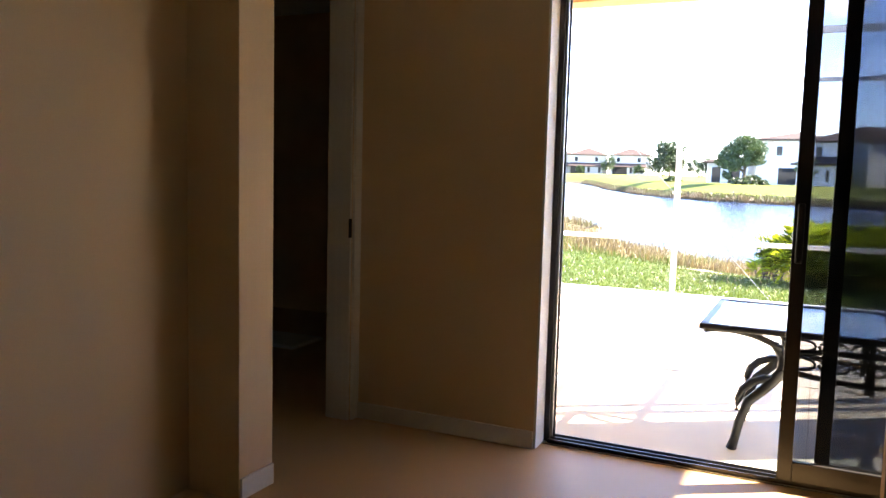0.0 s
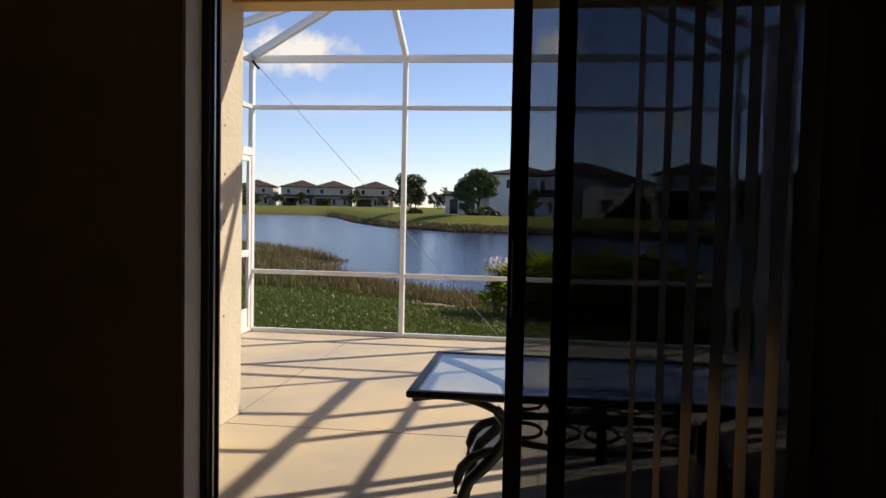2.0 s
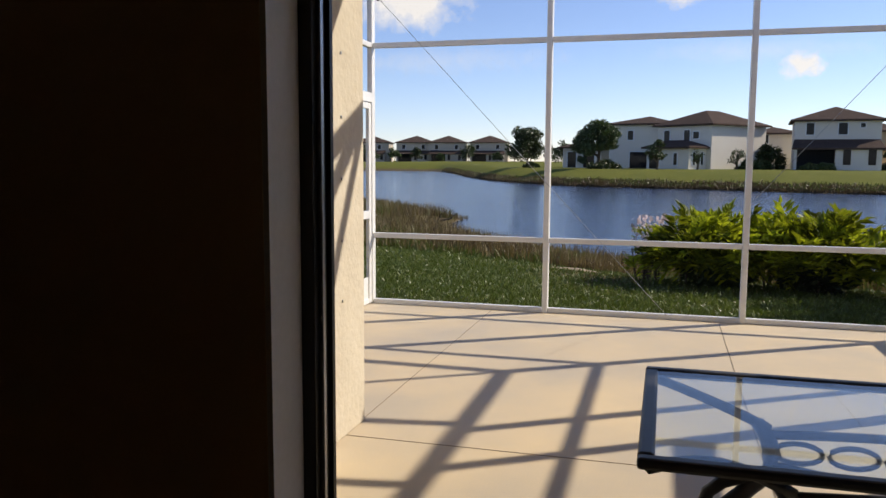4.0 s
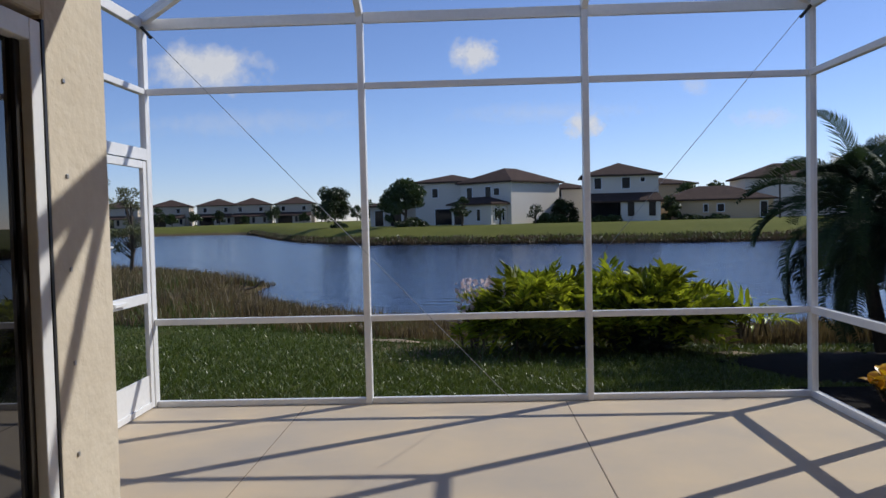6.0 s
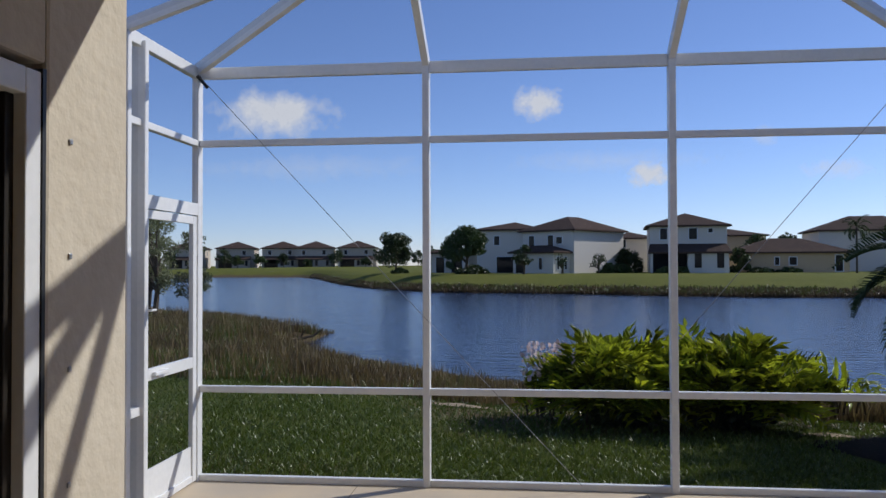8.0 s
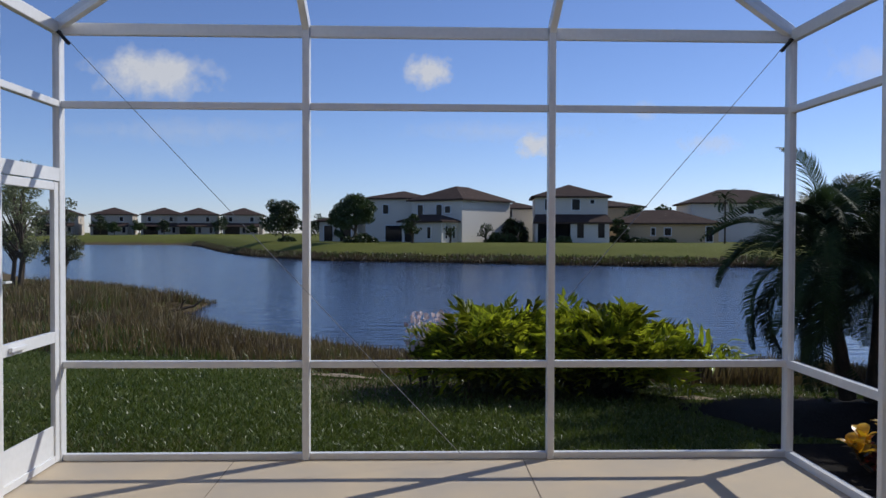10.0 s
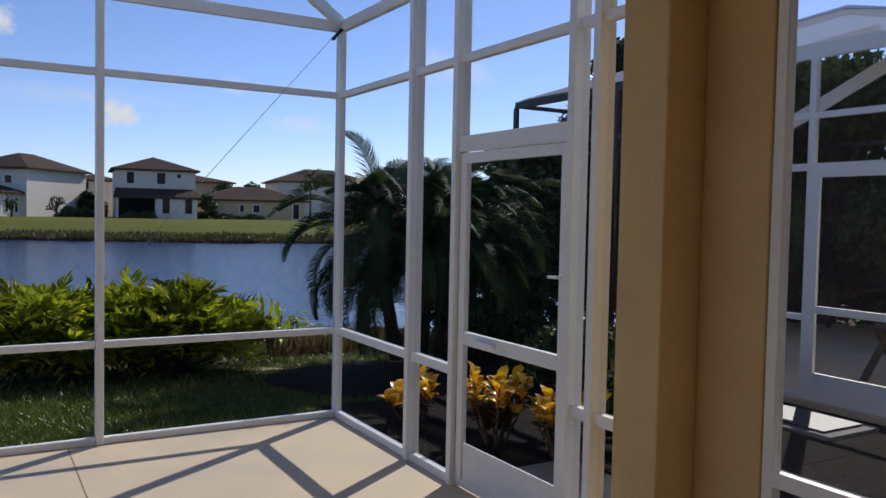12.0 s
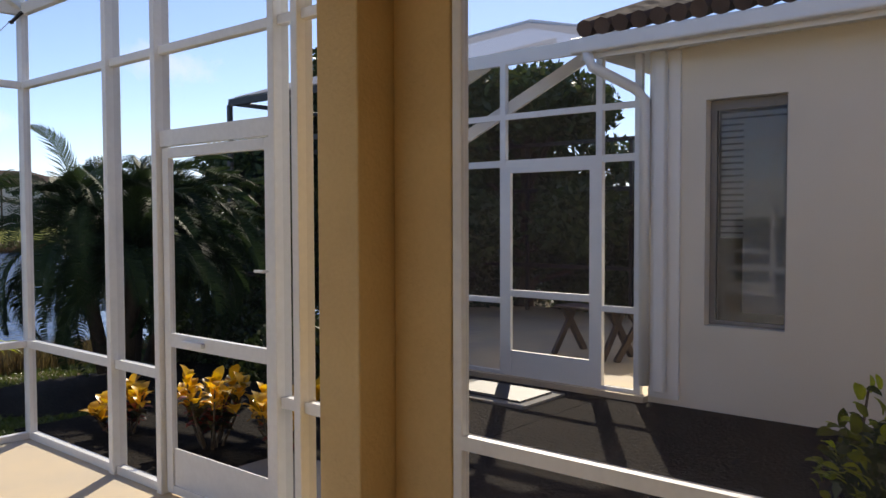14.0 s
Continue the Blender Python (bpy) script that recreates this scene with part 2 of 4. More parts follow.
def part(name, bm, material, parent, label="", smooth=False):
    ob = link(name, bm, material, parent, smooth)
    if label:
        ob["label"] = label
    return ob


def bx(name, a, b, material, parent=None, bevel=0.0, label=""):
    return part(name, box(bmesh.new(), a, b, bevel), material, parent, label)


def setting(name, boxes, material, label="", category="wall", bevel=0.0):
    bm = bmesh.new()
    for a, b in boxes:
        box(bm, a, b, bevel)
    return tagged(link(name, bm, material), label, category, "", "structure")


def thing(name, at, label, category, group=""):
    ob = new(name)
    ob.location = at
    ob.empty_display_size = 0.1
    return tagged(ob, label, category, group)


def beam(bm, p, q, w, d, up=(0, 0, 1), bevel=0.004):
    """A bar of section w x d from p to q."""
    p, q = Vector(p), Vector(q)
    z = (q - p).normalized()
    x = Vector(up).cross(z)
    x = x.normalized() if x.length > 1e-4 else Vector((1, 0, 0))
    y = z.cross(x)
    m = Matrix((x, y, z)).transposed().to_4x4()
    g = bmesh.ops.create_cube(bm, size=1)["verts"]
    for v in g:
        v.co = m @ Vector((v.co.x * w, v.co.y * d, (v.co.z + 0.5) * (q - p).length)) + p
    if bevel:
        bmesh.ops.bevel(bm, geom=list({e for v in g for e in v.link_edges}), offset=bevel, segments=1, affect="EDGES")
    return bm


def tube(bm, pts, r, sides=8):
    """A round bar along points, r a number or one radius a point."""
    pts = [Vector(p) for p in pts]
    rs = r if isinstance(r, (list, tuple)) else [r] * len(pts)
    rings = []
    for i, p in enumerate(pts):
        d = (pts[min(i + 1, len(pts) - 1)] - pts[max(i - 1, 0)]).normalized()
        a = d.orthogonal().normalized() if abs(d.z) > 0.99 else d.cross(Vector((0, 0, 1))).normalized()
        b = d.cross(a)
        rings.append([bm.verts.new(p + rs[i] * (a * math.cos(k * math.tau / sides) + b * math.sin(k * math.tau / sides))) for k in range(sides)])
    for u, v in zip(rings, rings[1:]):
        for k in range(sides):
            bm.faces.new((u[k], u[(k + 1) % sides], v[(k + 1) % sides], v[k]))
    bm.faces.new(rings[0][::-1]), bm.faces.new(rings[-1])
    return bm


def soup(name, verts, faces, material, parent=None):
    me = bpy.data.meshes.new(name)
    me.from_pydata([tuple(v) for v in verts], [], [tuple(f) for f in faces])
    me.materials.append(material)
    ob = new(name, me)
    ob.parent = parent
    return ob


# ---- land and water ----
NEAR = [(-400, 330), (-150, 215), (-60, 105), (-19, 46), (-14.6, 41), (-12, 38.5), (-9.6, 35.8), (-8.4, 34.2), (-6.9, 32.7), (-6.7, 29), (-6.3, 27.4), (-5, 25.2), (-3.8, 24.1), (-2.5, 22.8), (-1.4, 21.7), (-0.4, 21), (4, 20), (10, 19.5), (20, 19), (60, 18), (400, 10)]
FAR = [(-400, 332), (-150, 225), (-60, 162), (-45, 160), (-35, 136), (-27, 112), (-22.8, 100), (-17, 86), (-12, 78.5), (-8.4, 73), (-3.6, 71), (3, 68.5), (9, 65.2), (15, 63), (21, 62.5), (60, 56), (150, 44), (400, 14)]


def line_at(pts, x):
    return float(np.interp(x, [p[0] for p in pts], [p[1] for p in pts]))


def land(x, y):
    """Height of the ground: lawn, bank, lake bed, far shore."""
    n, f = line_at(NEAR, x), line_at(FAR, x)
    d = min(y - n, f - y)
    pool = 1 - ((x + 7.1) / 1.0) ** 2 - ((y - 28.9) / 0.75) ** 2
    if pool > 0:
        return -0.62 - 0.2 * pool
    if d > 0:
        return -0.6 - min(0.6, d * 0.15)
    if y < n:
        k = min(1, (n - y) / 6.5)
        return -0.6 + 0.52 * k * k * (3 - 2 * k)
    k = min(1, (y - f) / 13)
    return -0.6 + 1.36 * k * (2 - k) + min(0.6, max(0, y - 115) * 0.006)


def make_ground():
    xs = np.unique(np.concatenate([np.arange(-14, 14.1, 0.5), np.linspace(14, 60, 30), -np.linspace(14, 60, 30), np.linspace(60, 2500, 24), -np.linspace(60, 2500, 24)]).round(3))
    ys = np.unique(np.concatenate([np.arange(6, 40.1, 0.5), np.linspace(40, 120, 110), np.linspace(120, 260, 40), np.linspace(260, 3500, 16), np.linspace(-900, 6, 12)]).round(3))
    verts = [(x, y, land(x, y) + 0.03 * noise.noise((x * 0.3, y * 0.3, 0))) for y in ys for x in xs]
    w = len(xs)
    faces = [(j * w + i, j * w + i + 1, (j + 1) * w + i + 1, (j + 1) * w + i) for j in range(len(ys) - 1) for i in range(w - 1)]
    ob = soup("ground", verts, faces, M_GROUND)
    tagged(ob, "mown green lawn sloping down to a lake shore", "lawn", "", "structure")
    ob.data.polygons.foreach_set("use_smooth", [True] * len(ob.data.polygons))


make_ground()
tagged(soup("water", [(-420, 8, -0.6), (420, 8, -0.6), (420, 360, -0.6), (-420, 360, -0.6)], [(0, 1, 2, 3)], M_WATER),
       "rippled blue lake water reflecting the sky", "lake", "", "structure")

# ---- house shell ----
WX, WY = -1.612, 8.872         # patio face and end of the side wall
JX, JR, IN_Y, OUT_Y = -0.725, 2.42, 6.065, 6.30
EX = 2.53                      # plane of the side screen
TOP, FZ = 2.9, 0.125           # ceiling, and the room's floor above the patio
RX = -1.76                     # face of the room's west wall

setting("floor", [((-1.90, -3.0, -0.15), (3.2, 6.16, FZ))], M_CARPET, "tan tiled living room floor", "floor")
setting("patio", [((-2.98, 6.304, -0.14), (2.60, 12.50, 0.0))], M_CONCRETE, "pale tan broom-finished concrete patio slab with sawn joints", "patio")
setting("wall_north", [((RX, IN_Y, 0), (JX, OUT_Y, TOP)), ((JX, IN_Y, 2.50), (JR, OUT_Y, TOP)), ((JR, IN_Y, 0), (3.2, OUT_Y, TOP))], M_ROOM, "beige painted wall round the sliding door", "wall")
setting("wall_west", [((-2.0, -3.0, 0), (-1.85, 4.88, TOP)), ((-1.90, 5.10, 2.36), (RX, 6.0, TOP)), ((-1.90, 6.0, 0), (RX, OUT_Y, TOP))], M_ROOM, "beige painted wall with a doorway", "wall")
setting("wall_return", [((-1.90, 4.88, 0), (-1.585, 5.10, TOP))], M_ROOM, "beige painted wall return beside a doorway", "wall", 0.004)
setting("wall_south", [((-2.12, -3.15, 0), (3.2, -3.0, TOP))], M_ROOM, "beige painted wall", "wall")
setting("wall_east", [((3.2, -3.15, 0), (3.4, OUT_Y, TOP))], M_ROOM, "beige painted wall", "wall")
setting("ceiling", [((-2.12, -3.15, TOP), (3.4, IN_Y, TOP + 0.15))], M_CEIL, "white painted room ceiling", "ceiling")
# room behind the doorway
setting("wall_bedroom", [((-6.0, 3.0, 0), (-5.85, 8.8, TOP)), ((-5.85, 3.0, 0), (-2.0, 3.15, TOP)), ((-5.85, WY - 0.2, 0), (-1.80, WY, TOP))], M_ROOM, "beige bedroom wall", "wall")
setting("floor_bedroom", [((-5.85, 3.15, -0.15), (-1.90, 8.62, FZ))], M_CARPET, "dark bedroom floor", "floor")
setting("ceiling_bedroom", [((-6.0, 3.0, TOP + 0.002), (-2.12, WY, TOP + 0.15)), ((-2.12, 6.3, TOP + 0.002), (-1.7, WY, TOP + 0.15))], M_CEIL, "white bedroom ceiling", "ceiling")
# stucco wall beside the patio with its own glass door
setting("wall_patio", [((WX - 0.2, 8.44, 0), (WX, WY, TOP)), ((WX - 0.2, OUT_Y, 2.2), (WX, 8.44, TOP)), ((WX - 0.2, OUT_Y, 0), (WX, 6.62, 2.2))], M_STUCCO, "cream stucco wall end with bolt heads", "wall", 0.012)
setting("wall_pier", [((EX - 0.03, 8.34, -0.1), (EX + 0.02, 8.66, TOP))], M_STUCCO_Y, "yellow stucco pier beside the side screen", "wall", 0.008)
setting("column", [((2.287, 8.66, 0), (EX + 0.2, 8.915, TOP))], M_STUCCO_Y, "square yellow stucco patio column", "column", 0.008)
setting("beam_patio", [((WX - 0.2, 8.66, 2.84), (EX + 0.2, 8.915, 3.2))], M_STUCCO_Y, "yellow stucco beam at the edge of the patio roof", "beam")
setting("ceiling_patio", [((WX, OUT_Y, TOP), (EX, 8.66, TOP + 0.12))], M_STUCCO_Y, "yellow painted patio ceiling", "ceiling")
setting("roof_edge", [((-6.0, -3.2, 3.2), (3.5, 9.1, 3.35)), ((-6.0, 8.915, 2.98), (2.9, 9.1, 3.2))], M_WHITE, "white eave with gutter", "roof")

# ---- screen enclosure ----
XS = (-2.91, -1.105, 0.712, 2.52)
YB = 12.43
RAIL, MID, EAVE = 0.71, 2.615, 3.165
cage = thing("screen_enclosure", (-0.2, YB, 0), "white aluminium screen enclosure round a concrete patio", "screen enclosure")
cage_m = Matrix.Translation(cage.location)


def cage_bar(name, p, q, w, d, up=(0, 0, 1)):
    ob = part(name, beam(bmesh.new(), p, q, w, d, up), M_WHITE, cage)
    ob.matrix_parent_inverse = cage_m.inverted()
    return ob


def cage_panel(pts, mesh=None):
    ob = soup("screen_panel", pts, [tuple(range(len(pts)))], mesh or M_SCREEN, cage)
    ob.matrix_parent_inverse = cage_m.inverted()


for x in XS:
    cage_bar("post", (x, YB, 0), (x, YB, EAVE + 0.03), 0.052, 0.09, (0, 1, 0))
for x0, x1 in zip(XS, XS[1:]):
    a, b = x0 + 0.027, x1 - 0.027
    for nm, z, h in (("sill", 0.025, 0.05), ("chair_rail", RAIL, 0.05), ("cross_beam", MID, 0.05), ("eave_beam", EAVE, 0.085)):
        cage_bar(nm, (a, YB, z), (b, YB, z), 0.05, h)
    for z0, z1 in ((0.05, RAIL - 0.025), (RAIL + 0.025, MID - 0.025), (MID + 0.025, EAVE - 0.04)):
        cage_panel([(a, YB + 0.01, z0), (b, YB + 0.01, z0), (b, YB + 0.01, z1), (a, YB + 0.01, z1)])


def side_wall(x, posts, doors, back):
    """One side of the enclosure: posts at the given y, a door bay (y0, y1), rails and mesh between."""
    ys = [YB] + posts
    for y in posts:
        cage_bar("post", (x, y, 0), (x, y, EAVE), 0.10, 0.052, (0, 1, 0))
    for z, h in ((MID, 0.05), (EAVE, 0.085)):
        cage_bar("side_beam", (x, YB - 0.046, z), (x, back, z), 0.05, h)
    for y1, y0 in zip(ys, ys[1:] + [back]):
        a, b = y0 + 0.027, y1 - (0.046 if y1 == YB else 0.027)
        cage_panel([(x, a, MID + 0.025), (x, b, MID + 0.025), (x, b, EAVE - 0.04), (x, a, EAVE - 0.04)])
        if (y0, y1) == doors or b - a < 0.03:
            cage_bar("door_header", (x, a, 2.10), (x, b, 2.10), 0.05, 0.085)
            cage_panel([(x, a, 2.145), (x, b, 2.145), (x, b, MID - 0.025), (x, a, MID - 0.025)])
            continue
        for z in (0.025, RAIL):
            cage_bar("chair_rail", (x, a, z), (x, b, z), 0.05, 0.05)
        cage_panel([(x, a, 0.05), (x, b, 0.05), (x, b, RAIL - 0.025), (x, a, RAIL - 0.025)])
        cage_panel([(x, a, RAIL + 0.025), (x, b, RAIL + 0.025), (x, b, MID - 0.025), (x, a, MID - 0.025)])


side_wall(XS[0], [11.50, 11.27], (11.50, YB), 8.9)
side_wall(XS[3], [11.14, 10.565, 9.47, 9.29], (9.47, 10.565), 8.94)
# side screen between pier and house
for p, q in (((EX, 6.33, 0), (EX, 6.33, TOP)), ((EX, 8.312, 0), (EX, 8.312, TOP))):
    cage_bar("post", p, q, 0.05, 0.05)
for z in (0.025, RAIL, 2.87):
    cage_bar("chair_rail", (EX, 6.355, z), (EX, 8.287, z), 0.05, 0.05)
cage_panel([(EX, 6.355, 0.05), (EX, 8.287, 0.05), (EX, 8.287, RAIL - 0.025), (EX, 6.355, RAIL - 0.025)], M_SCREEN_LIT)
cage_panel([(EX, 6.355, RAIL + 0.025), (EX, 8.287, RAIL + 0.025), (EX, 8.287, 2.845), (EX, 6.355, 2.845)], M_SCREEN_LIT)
# hipped roof of the enclosure
XL, XR, YR, RIDGE, YH = XS[0], XS[3], 10.85, 4.02, 9.12
E0 = EAVE + 0.03


def hip_at(xc, x, y0):
    """The point of a hip from the corner (xc, y0) above the line at x."""
    xr = -0.44 if xc < 0 else 0.05
    k = (x - xc) / (xr - xc)
    return (x, y0 + (YR - y0) * k, E0 + (RIDGE - E0) * k)


NODES = {}
for xc, xi in ((XL, XS[1]), (XR, XS[2])):
    for y0 in (YB, YH):
        top = (-0.44 if xc < 0 else 0.05, YR, RIDGE)
        nd = NODES[(xi, y0)] = hip_at(xc, xi, y0)
        cage_bar("hip_rafter", (xc, y0, E0), top, 0.052, 0.09)
        cage_bar("rafter", (xi, y0, E0), nd, 0.052, 0.09)
        cage_bar("side_rafter", (xc, nd[1], E0), nd, 0.05, 0.08)
        cage_panel([(xc, y0, E0), (xi, y0, E0), nd])
        cage_panel([(xc, y0, E0), nd, (xc, nd[1], E0)])
    cage_bar("purlin", NODES[(xi, YB)], NODES[(xi, YH)], 0.05, 0.07)
    cage_panel([(xc, NODES[(xi, YB)][1], E0), NODES[(xi, YB)], NODES[(xi, YH)], (xc, NODES[(xi, YH)][1], E0)])
    cage_panel([NODES[(xi, YB)], (-0.44 if xc < 0 else 0.05, YR, RIDGE), NODES[(xi, YH)]])
for y0 in (YB, YH):
    a, b = NODES[(XS[1], y0)], NODES[(XS[2], y0)]
    cage_bar("purlin", a, b, 0.05, 0.07)
    cage_panel([(XS[1], y0, E0), (XS[2], y0, E0), b, a])
    cage_panel([a, b, (0.05, YR, RIDGE), (-0.44, YR, RIDGE)])
cage_bar("ridge", (-0.44, YR, RIDGE), (0.05, YR, RIDGE), 0.05, 0.09)
# bracing wires across the lake side
for p, q in (((-2.84, 3.10), (0.04, 0.05)), ((2.45, 3.10), (0.75, 1.12))):
    w = part("brace_wire", tube(bmesh.new(), [(p[0], YB - 0.06, p[1]), (q[0], YB - 0.06, q[1])], 0.0026, 5), M_STEEL, cage, "thin steel bracing wire")
    w.matrix_parent_inverse = cage_m.inverted()
    g = part("gusset", beam(bmesh.new(), (p[0] - 0.04 * (1 if p[0] < 0 else -1), YB - 0.06, p[1] + 0.03), (p[0] + 0.03 * (1 if p[0] < 0 else -1), YB - 0.06, p[1] - 0.05), 0.05, 0.02), M_BLACK, cage, "black corner bracket")
    g.matrix_parent_inverse = cage_m.inverted()


def screen_door(x, y0, y1, handle_y):
    d = thing("screen_door", (x, (y0 + y1) / 2, 0.015), "white aluminium screen door with kick plate", "door", "screen doors")
    h, w = 2.03, (y1 - y0) / 2
    for s in (-1, 1):
        bx("stile", (-0.018, s * w, 0), (0.018, s * (w - 0.065), h), M_WHITE, d, 0.004)
    for nm, z0, z1 in (("top_rail", h - 0.06, h), ("middle_rail", 0.87, 0.95), ("bottom_rail", 0, 0.05)):
        bx(nm, (-0.017, -w + 0.065, z0), (0.017, w - 0.065, z1), M_WHITE, d, 0.003)
    bx("kick_plate", (-0.005, -w + 0.065, 0.05), (0.005, w - 0.065, 0.27), M_WHITE, d)
    soup("screen", [(0, -w + 0.065, 0.27), (0, w - 0.065, 0.27), (0, w - 0.065, 0.87), (0, -w + 0.065, 0.87)], [(0, 1, 2, 3)], M_SCREEN, d)
    soup("screen", [(0, -w + 0.065, 0.95), (0, w - 0.065, 0.95), (0, w - 0.065, h - 0.06), (0, -w + 0.065, h - 0.06)], [(0, 1, 2, 3)], M_SCREEN, d)
    s = -1 if x > 0 else 1
    part("handle", tube(bmesh.new(), [(0, handle_y, 1.35), (s * 0.05, handle_y, 1.35), (s * 0.055, handle_y + 0.06, 1.35)], 0.008), M_WHITE, d)
    bx("closer", (s * 0.018, -s * 0.1, 0.895), (s * 0.045, -s * 0.3, 0.925), M_WHITE, d, 0.006)


screen_door(XS[0], 11.53, 12.38, -0.39)
screen_door(XS[3], 9.503, 10.53, -0.47)

# ---- sliding glass doors ----
def leaf(name, x0, x1, y, h, tint, label):
    d = thing(name, (x0, y, FZ + 0.028), label, "sliding door", "sliding door leaves")
    w = x1 - x0
    for a, b in ((0, 0.062), (w - 0.062, w)):
        bx("stile", (a, -0.02, 0), (b, 0.02, h), M_BRONZE, d, 0.003)
    bx("bottom_rail", (0.062, -0.018, 0), (w - 0.062, 0.018, 0.09), M_BRONZE, d, 0.003)
    bx("top_rail", (0.062, -0.018, h - 0.06), (w - 0.062, 0.018, h), M_BRONZE, d, 0.003)
    g = bx("pane", (0.062, -0.003, 0.09), (w - 0.062, 0.003, h - 0.06), tint, d)
    g.visible_shadow = False
    return d


lf = leaf("sliding_door_leaf", 0.39, 1.45, 6.175, 2.31, M_TINT, "bronze-framed tinted glass sliding door leaf, slid open")
bx("pull_handle", (0.015, -0.055, 0.98), (0.045, -0.02, 1.24), M_BLACK, lf, 0.008, "black pull handle")
leaf("sliding_door_leaf", 0.54, 1.60, 6.222, 2.31, M_TINT, "bronze-framed tinted glass fixed door leaf")
leaf("sliding_door_leaf", 1.55, 2.38, 6.27, 2.31, M_TINT, "bronze-framed tinted glass end door leaf")
tr = thing("sliding_door_frame", (JX, 6.22, FZ), "white and bronze frame with floor tracks of a sliding door", "door frame")
bx("jamb", (0, -0.02, 0.0), (0.04, 0.085, 2.37), M_BRONZE, tr, 0.003)
bx("jamb_rib", (0.04, 0.0, 0.0), (0.05, 0.012, 2.37), M_STEEL, tr)
bx("jamb_rib", (0.04, 0.045, 0.0), (0.05, 0.057, 2.37), M_BLACK, tr)
bx("jamb_cover", (0, -0.153, 0.0), (0.012, -0.022, 2.37), M_TRIM, tr)
bx("jamb", (JR - JX - 0.03, -0.06, 0.0), (JR - JX, 0.085, 2.37), M_BRONZE, tr, 0.003)
bx("head", (0.04, -0.06, 2.345), (JR - JX - 0.03, 0.085, 2.37), M_BRONZE, tr)
bx("threshold", (0.0, -0.06, -0.14), (JR - JX, 0.08, 0.006), M_STEEL, tr)
for y in (-0.045, 0.002, 0.05):
    bx("track", (0.04, y - 0.003, 0.006), (JR - JX - 0.03, y + 0.003, 0.026), M_BRONZE, tr)

# side glass door in the patio wall
sd = thing("patio_glass_door", (WX, 7.6, 0.0), "white-framed dark glass sliding door in a stucco wall", "sliding door")
bx("frame_post", (-0.10, 0.735, 0), (0.012, 0.80, 2.17), M_WHITE, sd, 0.004)
bx("frame_head", (-0.10, -0.97, 2.10), (0.012, 0.735, 2.17), M_WHITE, sd, 0.004)
bx("frame_sill", (-0.10, -0.97, 0.0), (0.03, 0.735, 0.15), M_WHITE, sd, 0.004)
bx("seal", (-0.03, 0.80, 0), (0.016, 0.815, 2.18), M_BLACK, sd)
bx("stile", (-0.05, 0.24, 0.06), (-0.01, 0.30, 2.10), M_BRONZE, sd, 0.003)
bx("stile", (-0.05, 0.70, 0.06), (-0.02, 0.735, 2.10), M_BRONZE, sd, 0.003)
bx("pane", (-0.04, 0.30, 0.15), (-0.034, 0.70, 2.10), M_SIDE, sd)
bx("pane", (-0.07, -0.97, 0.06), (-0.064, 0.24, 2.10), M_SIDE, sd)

for z in (2.43, 2.01, 1.69, 1.375, 1.055, 0.74):
    b = tagged(link("wall_bolt", box(bmesh.new(), (WX, 8.542, z - 0.008), (WX + 0.006, 8.558, z + 0.008), 0.003), M_STEEL), "small grey bolt head in a stucco wall", "bolt", "wall bolts")

# vertical blind
bl = thing("vertical_blind", (0.75, 6.04, 2.50), "dim tan vertical blind vanes drawn aside at a sliding door", "blind")
bx("head_rail", (-1.5, -0.03, -0.05), (1.7, 0.03, -0.01), M_TRIM, bl, 0.004)
for i in range(46):
    x = 0.05 + (i * 0.085 if i < 6 else 0.51 + (i - 6) * 0.026)
    a = radians((80 if i < 6 else 55) + random.uniform(-8, 8))
    bm = bmesh.new()
    dx, dy = 0.043 * math.cos(a), 0.043 * math.sin(a)
    beam(bm, (x, 0, -2.33), (x, 0, -0.055), 0.002, 0.087, (dx, -dy, 0), 0)
    part("vane", bm, M_VANE, bl)

# white door casing and skirting in the room
dc = thing("door_casing", (RX, 5.55, FZ), "cream painted casing of a dark doorway", "door frame")
bx("casing", (0.003, 0.452, 0), (0.02, 0.52, 2.30), M_TRIM, dc, 0.004)
bx("casing", (0.003, -0.45, 2.235), (0.02, 0.452, 2.30), M_TRIM, dc, 0.004)
bx("jamb", (-0.14, 0.432, 0), (0.003, 0.449, 2.235), M_TRIM, dc, 0.002)
part("hinge", tube(bmesh.new(), [(0.008, 0.425, 1.0), (0.008, 0.425, 1.1)], 0.009), M_BRONZE, dc)
setting("baseboard", [((RX + 0.002, IN_Y - 0.014, FZ), (JX, IN_Y - 0.001, FZ + 0.09)), ((-1.584, 4.885, FZ), (-1.572, 5.095, FZ + 0.09))], M_TRIM, "cream painted skirting board", "baseboard", 0.003)
# pale slab added for the spot of sunlight on the bedroom floor
tagged(link("floor_mat", box(bmesh.new(), (-3.5, 7.2, FZ), (-3.0, 7.6, FZ + 0.03), 0.01), M_TRIM), "pale slab standing for a sun patch on a dark bedroom floor", "mat")

# sawn joints of the patio
for nm, a, b in (("joint", (0.506, 6.4, 0.0), (0.512, 12.38, 0.0025)), ("joint", (-1.632, 8.9, 0.0), (-1.628, 12.38, 0.0025)), ("joint", (-2.85, 8.60, 0.0), (2.45, 8.604, 0.0025))):
    j = part(nm, box(bmesh.new(), a, b), M_JOINT, bpy.data.objects["patio"])


